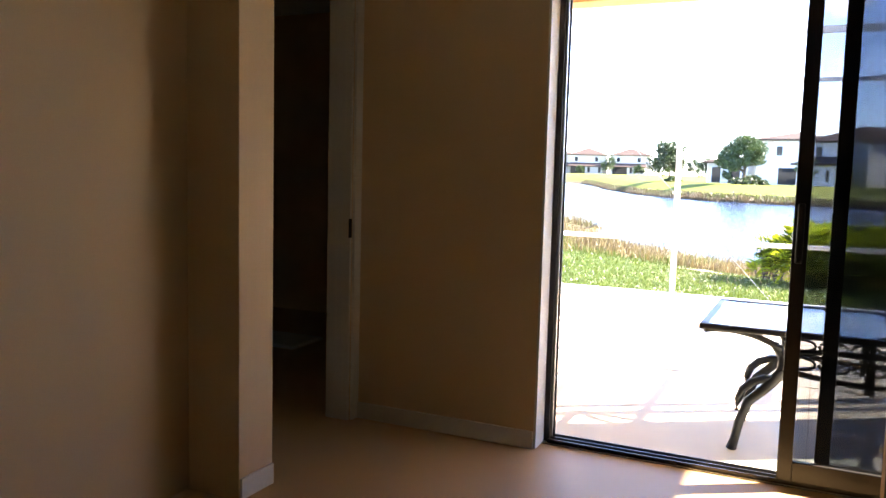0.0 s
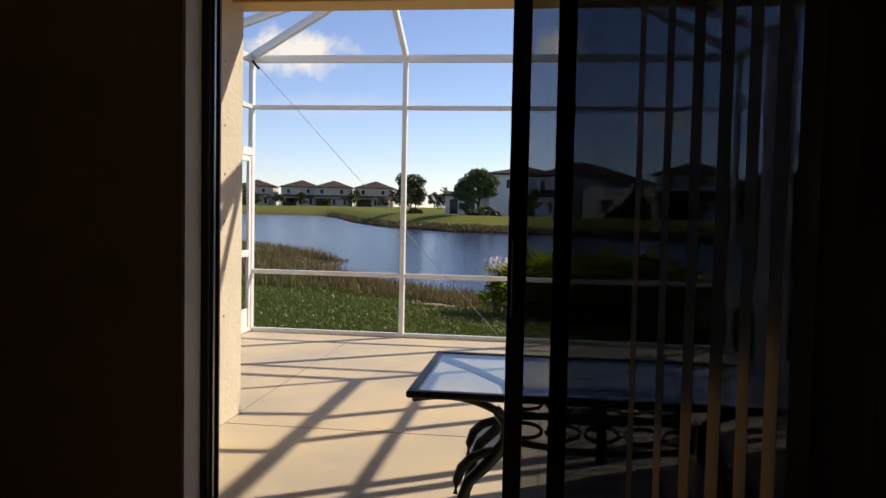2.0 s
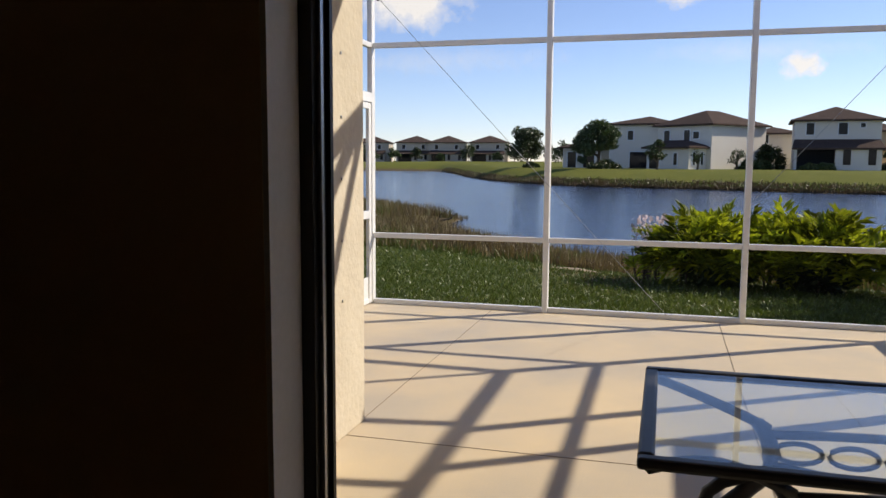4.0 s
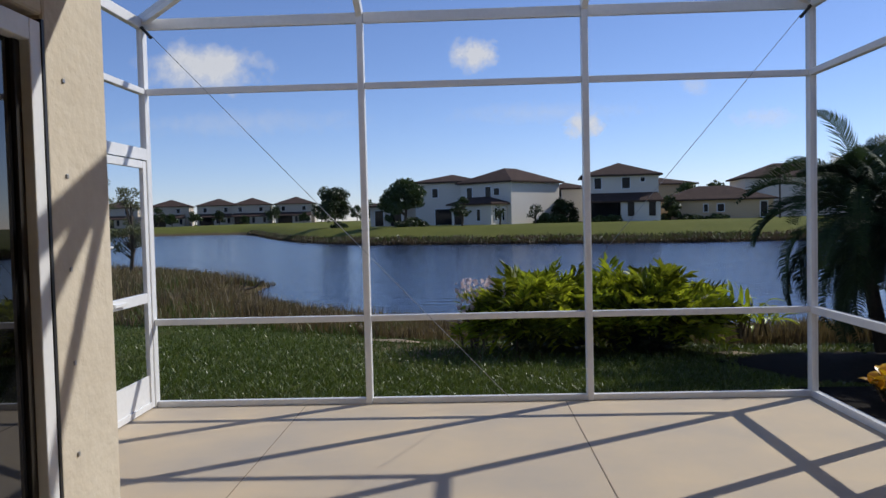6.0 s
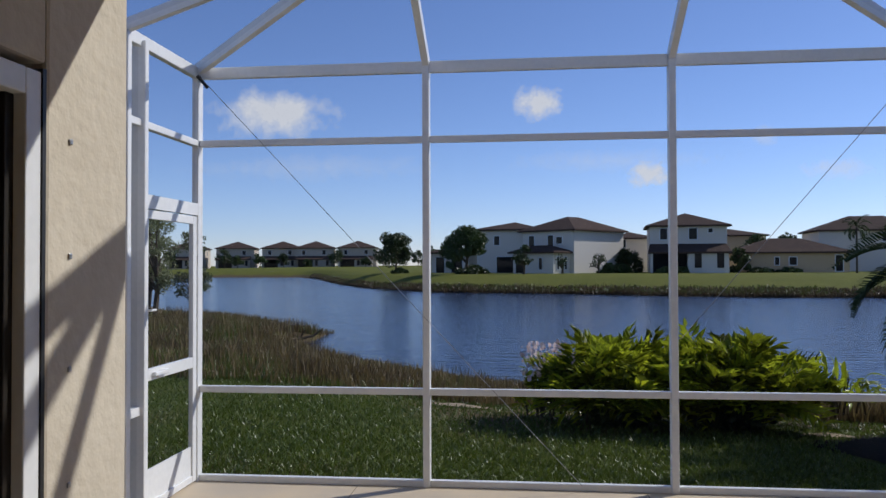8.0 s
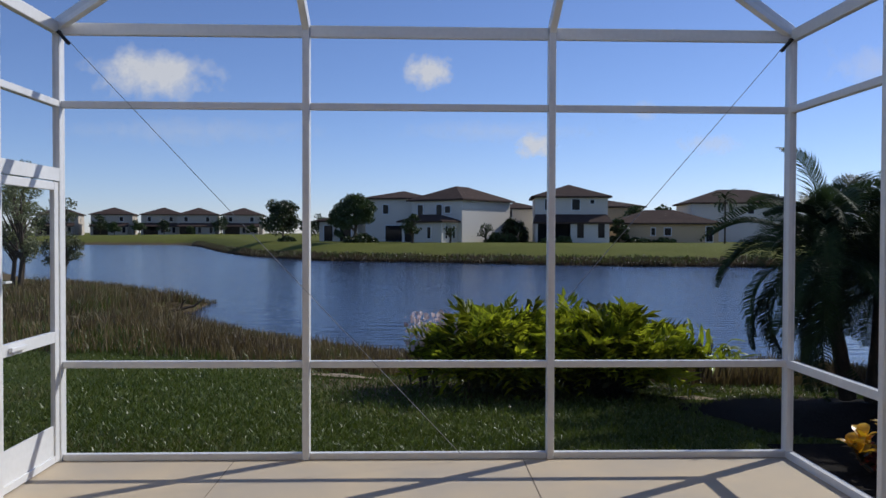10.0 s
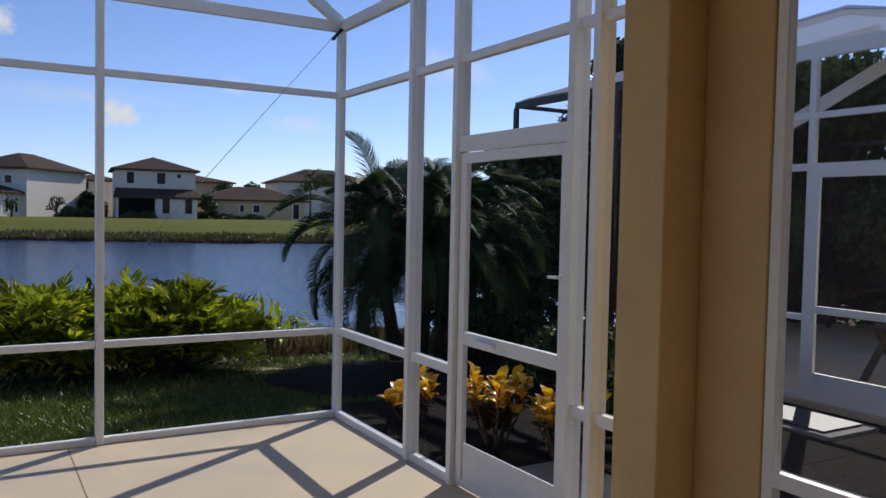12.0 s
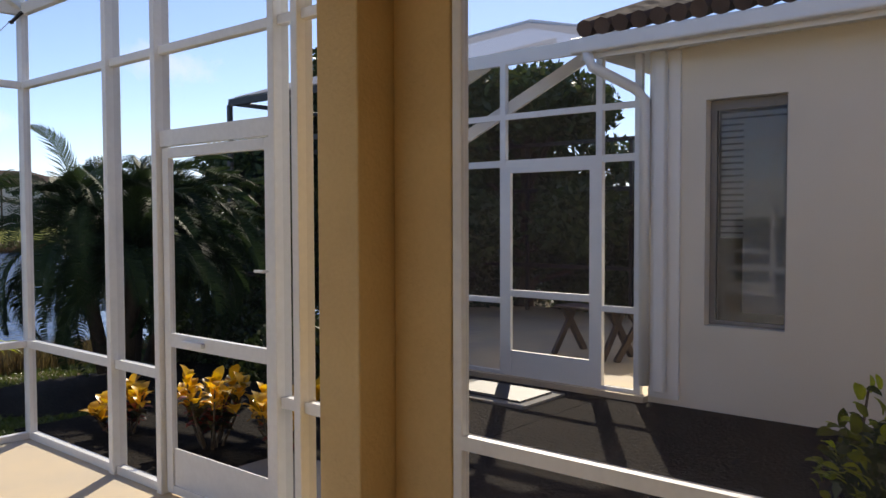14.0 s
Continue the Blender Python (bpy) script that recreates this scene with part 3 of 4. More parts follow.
# ---- patio table ----
def patio_table(x0, y0, x1, y1, h):
    t = thing("patio_table", ((x0 + x1) / 2, (y0 + y1) / 2, 0), "dark cast-metal patio table with a glass top and scrolled legs", "table")
    W, D = (x1 - x0) / 2, (y1 - y0) / 2
    for nm, a, b in (("top_frame", (-W, -D, h - 0.032), (W, -D + 0.045, h)), ("top_frame", (-W, D - 0.045, h - 0.032), (W, D, h)),
                     ("top_frame", (-W, -D + 0.045, h - 0.032), (-W + 0.045, D - 0.045, h)), ("top_frame", (W - 0.045, -D + 0.045, h - 0.032), (W, D - 0.045, h))):
        bx(nm, a, b, M_TABLE, t, 0.01)
    g = bx("glass_top", (-W + 0.04, -D + 0.04, h - 0.012), (W - 0.04, D - 0.04, h - 0.005), M_GLASS, t)
    for sx in (-1, 1):
        for sy in (-1, 1):
            def at(u, v, z):
                return (sx * (W - u), sy * (D - v), z)
            pts = [at(0.37, 0.215, h - 0.11), at(0.405, 0.23, h - 0.16), at(0.42, 0.235, h - 0.22), at(0.40, 0.23, h - 0.29), at(0.34, 0.215, h - 0.36),
                   at(0.26, 0.20, h - 0.44), at(0.22, 0.20, h - 0.55), at(0.20, 0.20, 0.06), at(0.185, 0.20, 0.0)]
            leg = part("leg", tube(bmesh.new(), pts, [0.022, 0.028, 0.032, 0.031, 0.028, 0.026, 0.026, 0.024, 0.03], 10), M_TABLE, t, "curved cast-metal leg", True)
            sc = [at(0.385, 0.226, h - 0.30), at(0.33, 0.22, h - 0.31), at(0.27, 0.21, h - 0.335), at(0.225, 0.20, h - 0.38), at(0.205, 0.20, h - 0.44), at(0.20, 0.20, h - 0.50)]
            part("scroll", tube(bmesh.new(), sc, [0.018, 0.022, 0.024, 0.023, 0.02, 0.012], 8), M_TABLE, leg, "", True)
            cv = [at(0.03 + 0.38 * k, 0.04 + 0.17 * (k + 0.35 * math.sin(k * math.pi * 1.0)), h - 0.036 - 0.1 * k * k) for k in [i / 10 for i in range(11)]]
            part("support", tube(bmesh.new(), cv, 0.018, 8), M_TABLE, t, "", True)
    for sy in (-1, 1):
        for z, bow in ((h - 0.15, 0.02), (h - 0.25, -0.04)):
            pts = [(-W + 0.40 + (2 * W - 0.8) * k, sy * (D - 0.23), z + bow * math.sin(k * math.pi)) for k in [i / 12 for i in range(13)]]
            part("apron_rail", tube(bmesh.new(), pts, 0.016, 8), M_TABLE, t, "", True)
        for i in range(5):
            c = Vector((-W + 0.5 + i * (2 * W - 1.0) / 4, sy * (D - 0.23), h - 0.205))
            ring = [c + Vector((0.075 * math.cos(a), 0, 0.034 * math.sin(a))) for a in [k * math.tau / 14 for k in range(15)]]
            part("ornament", tube(bmesh.new(), ring, 0.009, 6), M_TABLE, t, "", True)
        part("post", tube(bmesh.new(), [(0, sy * (D - 0.23), h - 0.03), (0, sy * (D - 0.23), h - 0.33)], [0.018, 0.026], 8), M_TABLE, t)


patio_table(-0.055, 6.757, 1.62, 7.733, 0.72)


# ---- plants ----
def frond_mesh(name, length, width, droop, segs, material, fold=0.25):
    """A long pointed leaf that arches over, creased along its rib; base at the origin, along +x."""
    vs, fs = [], []
    for i in range(segs + 1):
        k = i / segs
        x, z = length * (k - 0.25 * droop * k * k), length * (0.55 * k - droop * k * k)
        w = width * math.sin(math.pi * min(1, 0.12 + 0.88 * k)) ** 0.8 if i < segs else 0.0
        vs += [(x, -w, z + fold * w), (x, 0, z), (x, w, z + fold * w)]
    for i in range(segs):
        a = 3 * i
        fs += [(a, a + 1, a + 4, a + 3), (a + 1, a + 2, a + 5, a + 4)]
    me = bpy.data.meshes.new(name)
    me.from_pydata(vs, [], fs)
    me.materials.append(material)
    me.polygons.foreach_set("use_smooth", [True] * len(me.polygons))
    return me


def palm_mesh(name, length, n, droop, material, leaflet=0.34):
    """A feather frond: an arching rib with paired narrow leaflets."""
    vs, fs = [], []

    def rib(k):
        return Vector((length * (k - 0.3 * droop * k * k), 0, length * (0.75 * k - droop * k * k)))

    for i in range(n):
        k = i / n
        p, q = rib(k), rib(k + 1 / n)
        d, b = (q - p).normalized(), len(vs)
        vs += [p + Vector((0, -0.012 * (1 - k), 0)), p + Vector((0, 0.012 * (1 - k), 0)), q + Vector((0, 0.01 * (1 - k), 0)), q + Vector((0, -0.01 * (1 - k), 0))]
        fs.append((b, b + 1, b + 2, b + 3))
        if k < 0.12:
            continue
        ln = leaflet * math.sin(math.pi * (0.18 + 0.78 * k)) ** 0.7
        for s in (-1, 1):
            w = Vector((0.55, s * 0.85, random.uniform(0.05, 0.35))).normalized()
            w = (w + 0.5 * d).normalized()
            tip = p + w * ln + Vector((0, 0, -0.12 * ln))
            m = p + w * ln * 0.5 + Vector((0, 0, 0.03))
            b = len(vs)
            side = d * 0.0075
            vs += [p - side, p + side, m + side, m - side, tip]
            fs += [(b, b + 1, b + 2, b + 3), (b + 3, b + 2, b + 4)]
    me = bpy.data.meshes.new(name)
    me.from_pydata([tuple(v) for v in vs], [], fs)
    me.materials.append(material)
    return me


def put(name, me, parent, at, yaw, pitch, scale, roll=0):
    ob = new(name, me)
    ob.parent = parent
    ob.matrix_basis = pose(*at) @ pose(0, 0, 0, roll, -pitch, yaw) @ Matrix.Scale(scale, 4)
    return ob


rnd = random.Random(7)


def leaf_cloud(name, clumps, n, size, material, parent):
    """Many small leaves set in uneven clumps (x, y, z, r)."""
    rs = np.random.RandomState(int(abs(clumps[0][0] * 97 + clumps[0][1] * 13)) % 9999)
    w = np.array([c[3] ** 2 for c in clumps])
    idx = rs.choice(len(clumps), n, p=w / w.sum())
    c = np.array(clumps)[idx]
    d = rs.normal(size=(n, 3))
    d /= np.linalg.norm(d, axis=1)[:, None]
    p = c[:, :3] + d * (c[:, 3] * rs.uniform(0.1, 1.08, n) ** 0.5)[:, None] * np.array([1, 1, 0.75])
    u = rs.normal(size=(n, 3))
    u /= np.linalg.norm(u, axis=1)[:, None]
    v = np.cross(u, rs.normal(size=(n, 3)))
    v /= np.linalg.norm(v, axis=1)[:, None]
    s = (size * rs.uniform(0.6, 1.3, n))[:, None]
    verts = np.stack([p - u * s, p + v * s * 0.45, p + u * s, p - v * s * 0.45], 1).reshape(-1, 3)
    ob = soup(name, verts.tolist(), np.arange(n * 4).reshape(-1, 4).tolist(), material, parent)
    return ob


def leafy_bush(at, rx, ry, h, meshes, n, label, size=(0.85, 1.4), name="bush"):
    """A clump of arching leaves that rise from many stems."""
    b = thing(name, at, label, "bush")
    bm = bmesh.new()
    for i in range(14):
        a, r = rnd.uniform(0, math.tau), rnd.uniform(0, 0.8)
        p = Vector((rx * r * math.cos(a), ry * r * math.sin(a), 0))
        tube(bm, [p, p + Vector((rnd.uniform(-.1, .1), rnd.uniform(-.1, .1), h * 0.7))], [0.014, 0.007], 5)
    part("stems", bm, M_BARK, b)
    # core filled with darker tree leaf, standing for shade inside the bush
    if n > 200:
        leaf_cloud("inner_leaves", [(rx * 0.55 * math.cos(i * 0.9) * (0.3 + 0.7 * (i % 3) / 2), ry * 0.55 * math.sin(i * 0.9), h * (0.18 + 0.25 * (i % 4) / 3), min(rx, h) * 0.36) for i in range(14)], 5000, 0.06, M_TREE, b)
    for i in range(n):
        a, r = rnd.uniform(0, math.tau), math.sqrt(rnd.uniform(0, 1))
        x, y = rx * r * math.cos(a), ry * r * math.sin(a)
        top = h * math.sqrt(max(0.05, 1 - r * r * 0.85)) * rnd.uniform(0.72, 1.08)
        z = top * (1 - 0.48 * rnd.random() ** 1.5) * 0.8
        yaw = math.degrees(math.atan2(y, x)) + rnd.uniform(-75, 75)
        put(meshes[0].name.split(".")[0], rnd.choice(meshes), b, (x, y, max(0.03, z)), yaw, rnd.uniform(-15, 60) if z < 0.6 * h else rnd.uniform(15, 85), rnd.uniform(*size), rnd.uniform(-35, 35))
    return b


def sprig_mesh(name, length, n, droop, material, leaf_len, leaf_w):
    """An arching sprig with pairs of pointed leaves."""
    vs, fs = [], []
    for i in range(n + 1):
        k = i / n
        p = Vector((length * (k - 0.25 * droop * k * k), 0, length * (0.6 * k - droop * k * k)))
        for sd in ((-1, 1) if i < n else (0,)):
            ln = leaf_len * (0.65 + 0.5 * math.sin(math.pi * k)) * random.uniform(0.85, 1.15)
            w = Vector((0.75, sd * random.uniform(0.6, 1.0), random.uniform(-0.1, 0.45))).normalized()
            c = w.cross(Vector((0, 0, 1))).normalized() * leaf_w
            b = len(vs)
            vs += [p, p + w * ln * 0.45 + c, p + w * ln + Vector((0, 0, -0.25 * ln)), p + w * ln * 0.45 - c]
            fs.append((b, b + 1, b + 2, b + 3))
    me = bpy.data.meshes.new(name)
    me.from_pydata([tuple(v) for v in vs], [], fs)
    me.materials.append(material)
    return me


M_LIME = leaf_mat("lime_leaf", (0.42, 0.48, 0.02), (0.30, 0.38, 0.02), 0.4, 0.4, 0.4)
TUFT = [frond_mesh("blade", 0.34, 0.022, 0.6, 5, M_LIME), frond_mesh("blade", 0.28, 0.02, 0.9, 5, M_LIME)]
FERN = [sprig_mesh("sprig", 0.44, 8, 0.75, M_FERN, 0.17, 0.026), sprig_mesh("sprig", 0.38, 7, 0.95, M_FERN, 0.16, 0.024), sprig_mesh("sprig", 0.34, 7, 0.5, M_FERN, 0.18, 0.028)]
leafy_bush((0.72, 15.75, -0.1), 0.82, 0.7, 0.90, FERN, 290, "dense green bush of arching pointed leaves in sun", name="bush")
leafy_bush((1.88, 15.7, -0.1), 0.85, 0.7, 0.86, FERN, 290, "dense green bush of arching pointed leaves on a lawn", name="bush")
leafy_bush((3.3, 16.4, -0.12), 0.42, 0.35, 0.62, TUFT, 90, "small low tuft of bright green leaves", name="shrub")

fl = leafy_bush((-0.12, 15.9, -0.1), 0.32, 0.3, 0.55, [FERN[2]], 60, "small shrub with pale pink flower heads", (0.4, 0.6), "flowering_shrub")
petal = frond_mesh("petal", 0.05, 0.02, 0.3, 3, M_PINK)
for i in range(240):
    a, r = rnd.uniform(0, math.tau), rnd.random() ** 0.5
    put("petal", petal, fl, (0.34 * r * math.cos(a), 0.3 * r * math.sin(a), rnd.uniform(0.42, 0.82)), rnd.uniform(0, 360), rnd.uniform(0, 80), rnd.uniform(0.8, 1.5))

CROT = [frond_mesh("croton_leaf", 0.15, 0.04, 0.45, 4, M_CROTON), frond_mesh("croton_leaf", 0.125, 0.036, 0.8, 4, M_CROTON)]
CROTG = [frond_mesh("croton_leaf", 0.14, 0.03, 0.5, 4, M_CROTON_G), frond_mesh("croton_leaf", 0.12, 0.028, 0.6, 4, M_CROTON_R)]
for at, n, h in (((3.35, 11.35, -0.1), 9, 0.70), ((3.55, 10.75, -0.1), 8, 0.58), ((3.15, 12.2, -0.1), 5, 0.46), ((3.9, 9.8, -0.1), 5, 0.5)):
    c = thing("croton_plant", at, "low croton shrub with bright yellow and orange leaves", "plant", "croton shrubs beside the patio")
    for k in range(n):
        a, r = k * 2.4, 0.32 * math.sqrt((k + 0.3) / n)
        tip = Vector((r * math.cos(a), r * math.sin(a), h * rnd.uniform(0.62, 0.95) * (1 - 0.5 * r)))
        part("stem", tube(bmesh.new(), [(tip.x * 0.25, tip.y * 0.25, 0), (tip.x * 0.7, tip.y * 0.7, tip.z * 0.5), tip], [0.011, 0.009, 0.006], 5), M_BARK, c)
        for q in range(30):
            u = q / 29
            p = Vector((tip.x * (0.4 + 0.6 * u), tip.y * (0.4 + 0.6 * u), tip.z * (0.35 + 0.65 * u)))
            m = rnd.choice(CROT) if u > 0.45 + 0.2 * rnd.random() else CROTG[rnd.random() < 0.45]
            put("leaf", m, c, p, q * 137.5 + rnd.uniform(-25, 25), rnd.uniform(-5, 35) + 32 * u * u, rnd.uniform(0.75, 1.25))
# mulch by the patio; its dark outer stretch also stands for ground shade
setting("mulch_bed", [((2.62, 5.0, -0.2), (6.75, 9.9, -0.058)), ((2.62, 9.9, -0.2), (6.65, 13.0, -0.055))], M_SOIL_SHADE, "dark reddish mulch bed beside the patio, darkened for shade", "mulch")
SHRUB = [frond_mesh("shrub_leaf", 0.13, 0.032, 0.35, 4, M_FERN), frond_mesh("shrub_leaf", 0.11, 0.036, 0.5, 4, M_FERN)]
leafy_bush((4.85, 7.0, -0.1), 0.5, 0.52, 1.1, SHRUB, 299, "rounded glossy green shrub beside the house", (0.7, 1.15), "shrub")

PALM = [palm_mesh("frond", 1.55, 66, 0.68, M_PALM, 0.30), palm_mesh("frond", 1.5, 64, 1.1, M_PALM, 0.28), palm_mesh("frond", 1.5, 64, 0.88, M_PALM, 0.30)]


def palm(at, stems, n, label, scale=1.0):
    p = thing("palm", at, label, "palm tree", "palms by the lake")
    for dx, dy, h in stems:
        pts = [(dx * 0.4, dy * 0.4, 0), (dx * 0.7, dy * 0.7, h * 0.5), (dx, dy, h)]
        part("trunk", tube(bmesh.new(), pts, [0.09 * scale, 0.075 * scale, 0.085 * scale], 9), M_BARK, p, "", True)
        for i in range(n):
            up = (i + rnd.random()) / n
            put("frond", rnd.choice(PALM), p, (dx, dy, h - 0.05 + 0.1 * rnd.random()), rnd.uniform(0, 360), -62 + 118 * up, rnd.uniform(0.85, 1.2) * scale)


palm((4.6, 15.0, -0.1), ((-0.5, 0.0, 1.55), (0.4, 0.15, 1.7), (0.0, -0.3, 1.25), (1.1, 0.4, 1.5)), 48, "clump of feathery date palms, dark against the light")
palm((31.4, 88.0, 0.6), ((0, 0, 4.6),), 26, "tall thin palm on a far lawn", 1.15)


def tree(at, h, r, label, n=1400, size=0.16, material=None, trunk=0.13, bare=0.3, name="tree"):
    t = thing(name, at, label, "tree")
    bm = bmesh.new()
    tube(bm, [(0, 0, -0.2), (0.04 * h, 0, h * 0.35), (0.02 * h, 0.02 * h, h * 0.8)], [trunk, trunk * 0.7, trunk * 0.25], 8)
    clumps = []
    for i in range(22):
        a = i * 2.4 + rnd.uniform(-.4, .4)
        z = h * (bare + (0.93 - bare) * rnd.uniform(0.08, 1.0))
        k = (z / h - bare) / (0.93 - bare)
        q = r * rnd.uniform(0.4, 0.95) * math.sqrt(max(0.06, 1 - (max(0, k - 0.3) / 0.72) ** 2))
        e = (q * math.cos(a), q * math.sin(a), z)
        tube(bm, [(0.03 * h, 0, z * 0.62), (e[0] * 0.5, e[1] * 0.5, z * 0.85), e], [trunk * 0.4, trunk * 0.25, trunk * 0.08], 5)
        clumps.append((*e, r * rnd.uniform(0.28, 0.44)))
    part("trunk", bm, M_BARK, t)
    leaf_cloud("crown", [(c[0] + 0, c[1], c[2], c[3]) for c in clumps], n, size, material or M_TREE, t)


tree((-6.8, 87.5, 0.6), 4.9, 2.3, "wide dense broadleaf tree on a far shore", 10000, 0.15, bare=0.29, trunk=0.2)
tree((-16.0, 99.0, 0.5), 4.9, 2.3, "broadleaf tree with an open crown on a far shore", 4500, 0.18, bare=0.25)
tree((-12.2, 104.0, 0.6), 3.4, 1.5, "small dark tree by a far house", 700, 0.2, bare=0.15)
tree((-0.9, 84.5, 0.6), 3.0, 1.0, "thin young tree on a far lawn", 600, 0.16, bare=0.35)
tree((2.9, 86.5, 0.6), 2.2, 0.6, "slim young tree on a far lawn", 160, 0.14, bare=0.4)
tree((6.9, 92.0, 0.7), 2.3, 0.8, "slim tree beside a white house", 220, 0.14, bare=0.3)
for i, (x, y, h, r) in enumerate(((-12.6, 31, 4.2, 0.8), (-11.9, 30, 3.6, 0.7), (-13.3, 33, 4.4, 0.9), (-11.3, 31.5, 3.2, 0.6))):
    tree((x, y, -0.2), h, r, "slender feathery tree on a bank beside reeds", 2600, 0.045, M_CYPRESS, trunk=0.08, bare=0.25)
tree((11.0, 17.9, -0.1), 5.2, 1.9, "large dark broadleaf tree behind a neighbouring screen enclosure", 22000, 0.10, trunk=0.2, bare=0.25)
tree((12.2, 14.6, -0.1), 4.6, 2.1, "large dark tree behind a neighbouring patio", 22000, 0.10, trunk=0.2, bare=0.08)
tree((12.6, 11.2, -0.1), 2.5, 1.7, "leafy dark tree inside a neighbouring garden", 14000, 0.09, trunk=0.1, bare=0.03)
tree((9.2, 18.6, -0.1), 3.1, 1.6, "dark spreading tree at the end of a garden", 15000, 0.085, trunk=0.14, bare=0.12)
tree((12.6, 16.6, -0.1), 4.6, 2.2, "dark tree behind a neighbouring patio", 16000, 0.10, trunk=0.12, bare=0.03)
for x, y, h, r in ((12.9, 9.9, 1.8, 1.0), (12.9, 11.6, 1.5, 1.1), (13.0, 13.2, 1.9, 1.2), (12.9, 15.0, 1.6, 1.2), (12.4, 16.9, 2.0, 1.3), (10.9, 17.6, 2.0, 1.2), (9.5, 17.9, 1.7, 1.1)):
    tree((x, y, -0.12), h, r, "tall dark hedge shrub round a neighbouring patio", 8000, 0.075, trunk=0.05, bare=0.0, name="hedge_shrub")
for x, y, h, r in ((8.4, 17.4, 1.6, 1.2), (6.6, 16.6, 0.5, 0.8), (5.9, 14.0, 0.45, 0.8), (5.6, 12.6, 0.6, 0.8), (5.3, 11.4, 0.6, 0.7), (6.1, 15.2, 0.4, 0.8)):
    tree((x, y, -0.12), h, r, "dense dark green shrub in the shade of palms", 5200, 0.065, trunk=0.05, bare=0.0, name="shrub")
for x, h, r in ((-98, 5, 2.2), (-83, 5.2, 2.3), (-78, 3.4, 1.5), (-71.5, 4.2, 1.8), (-66, 4, 1.6), (-60.5, 2.4, 1.2), (-51.5, 5.2, 2.2), (-43, 3.0, 1.4), (-38.5, 4.6, 1.9), (-34, 5, 2.2), (-30, 4.6, 2.0)):
    tree((x, 214 + rnd.uniform(-3, 5), 1.1), h, r, "small far tree before a row of houses", 900, 0.26, bare=0.25)
for x, y, h, r in ((10.6, 99, 2.6, 1.7), (-6.4, 88.3, 0.7, 1.6), (-15.0, 96, 0.6, 0.8), (8.4, 94.5, 1.0, 1.2), (9.8, 95.5, 0.9, 1.1), (13.8, 91.6, 0.6, 1.0), (15.2, 91.6, 0.6, 1.0), (-9.5, 102, 2.2, 1.4), (22.3, 96, 2.8, 1.2), (24.5, 95.8, 0.4, 1.2), (27.5, 95.6, 0.35, 1.2), (27, 107, 4.6, 1.9), (31, 108, 4.9, 1.6)):
    tree((x, y, 0.65), h, r, "dense dark shrub by a far house", 1800, 0.2, bare=0.0, name="shrub")


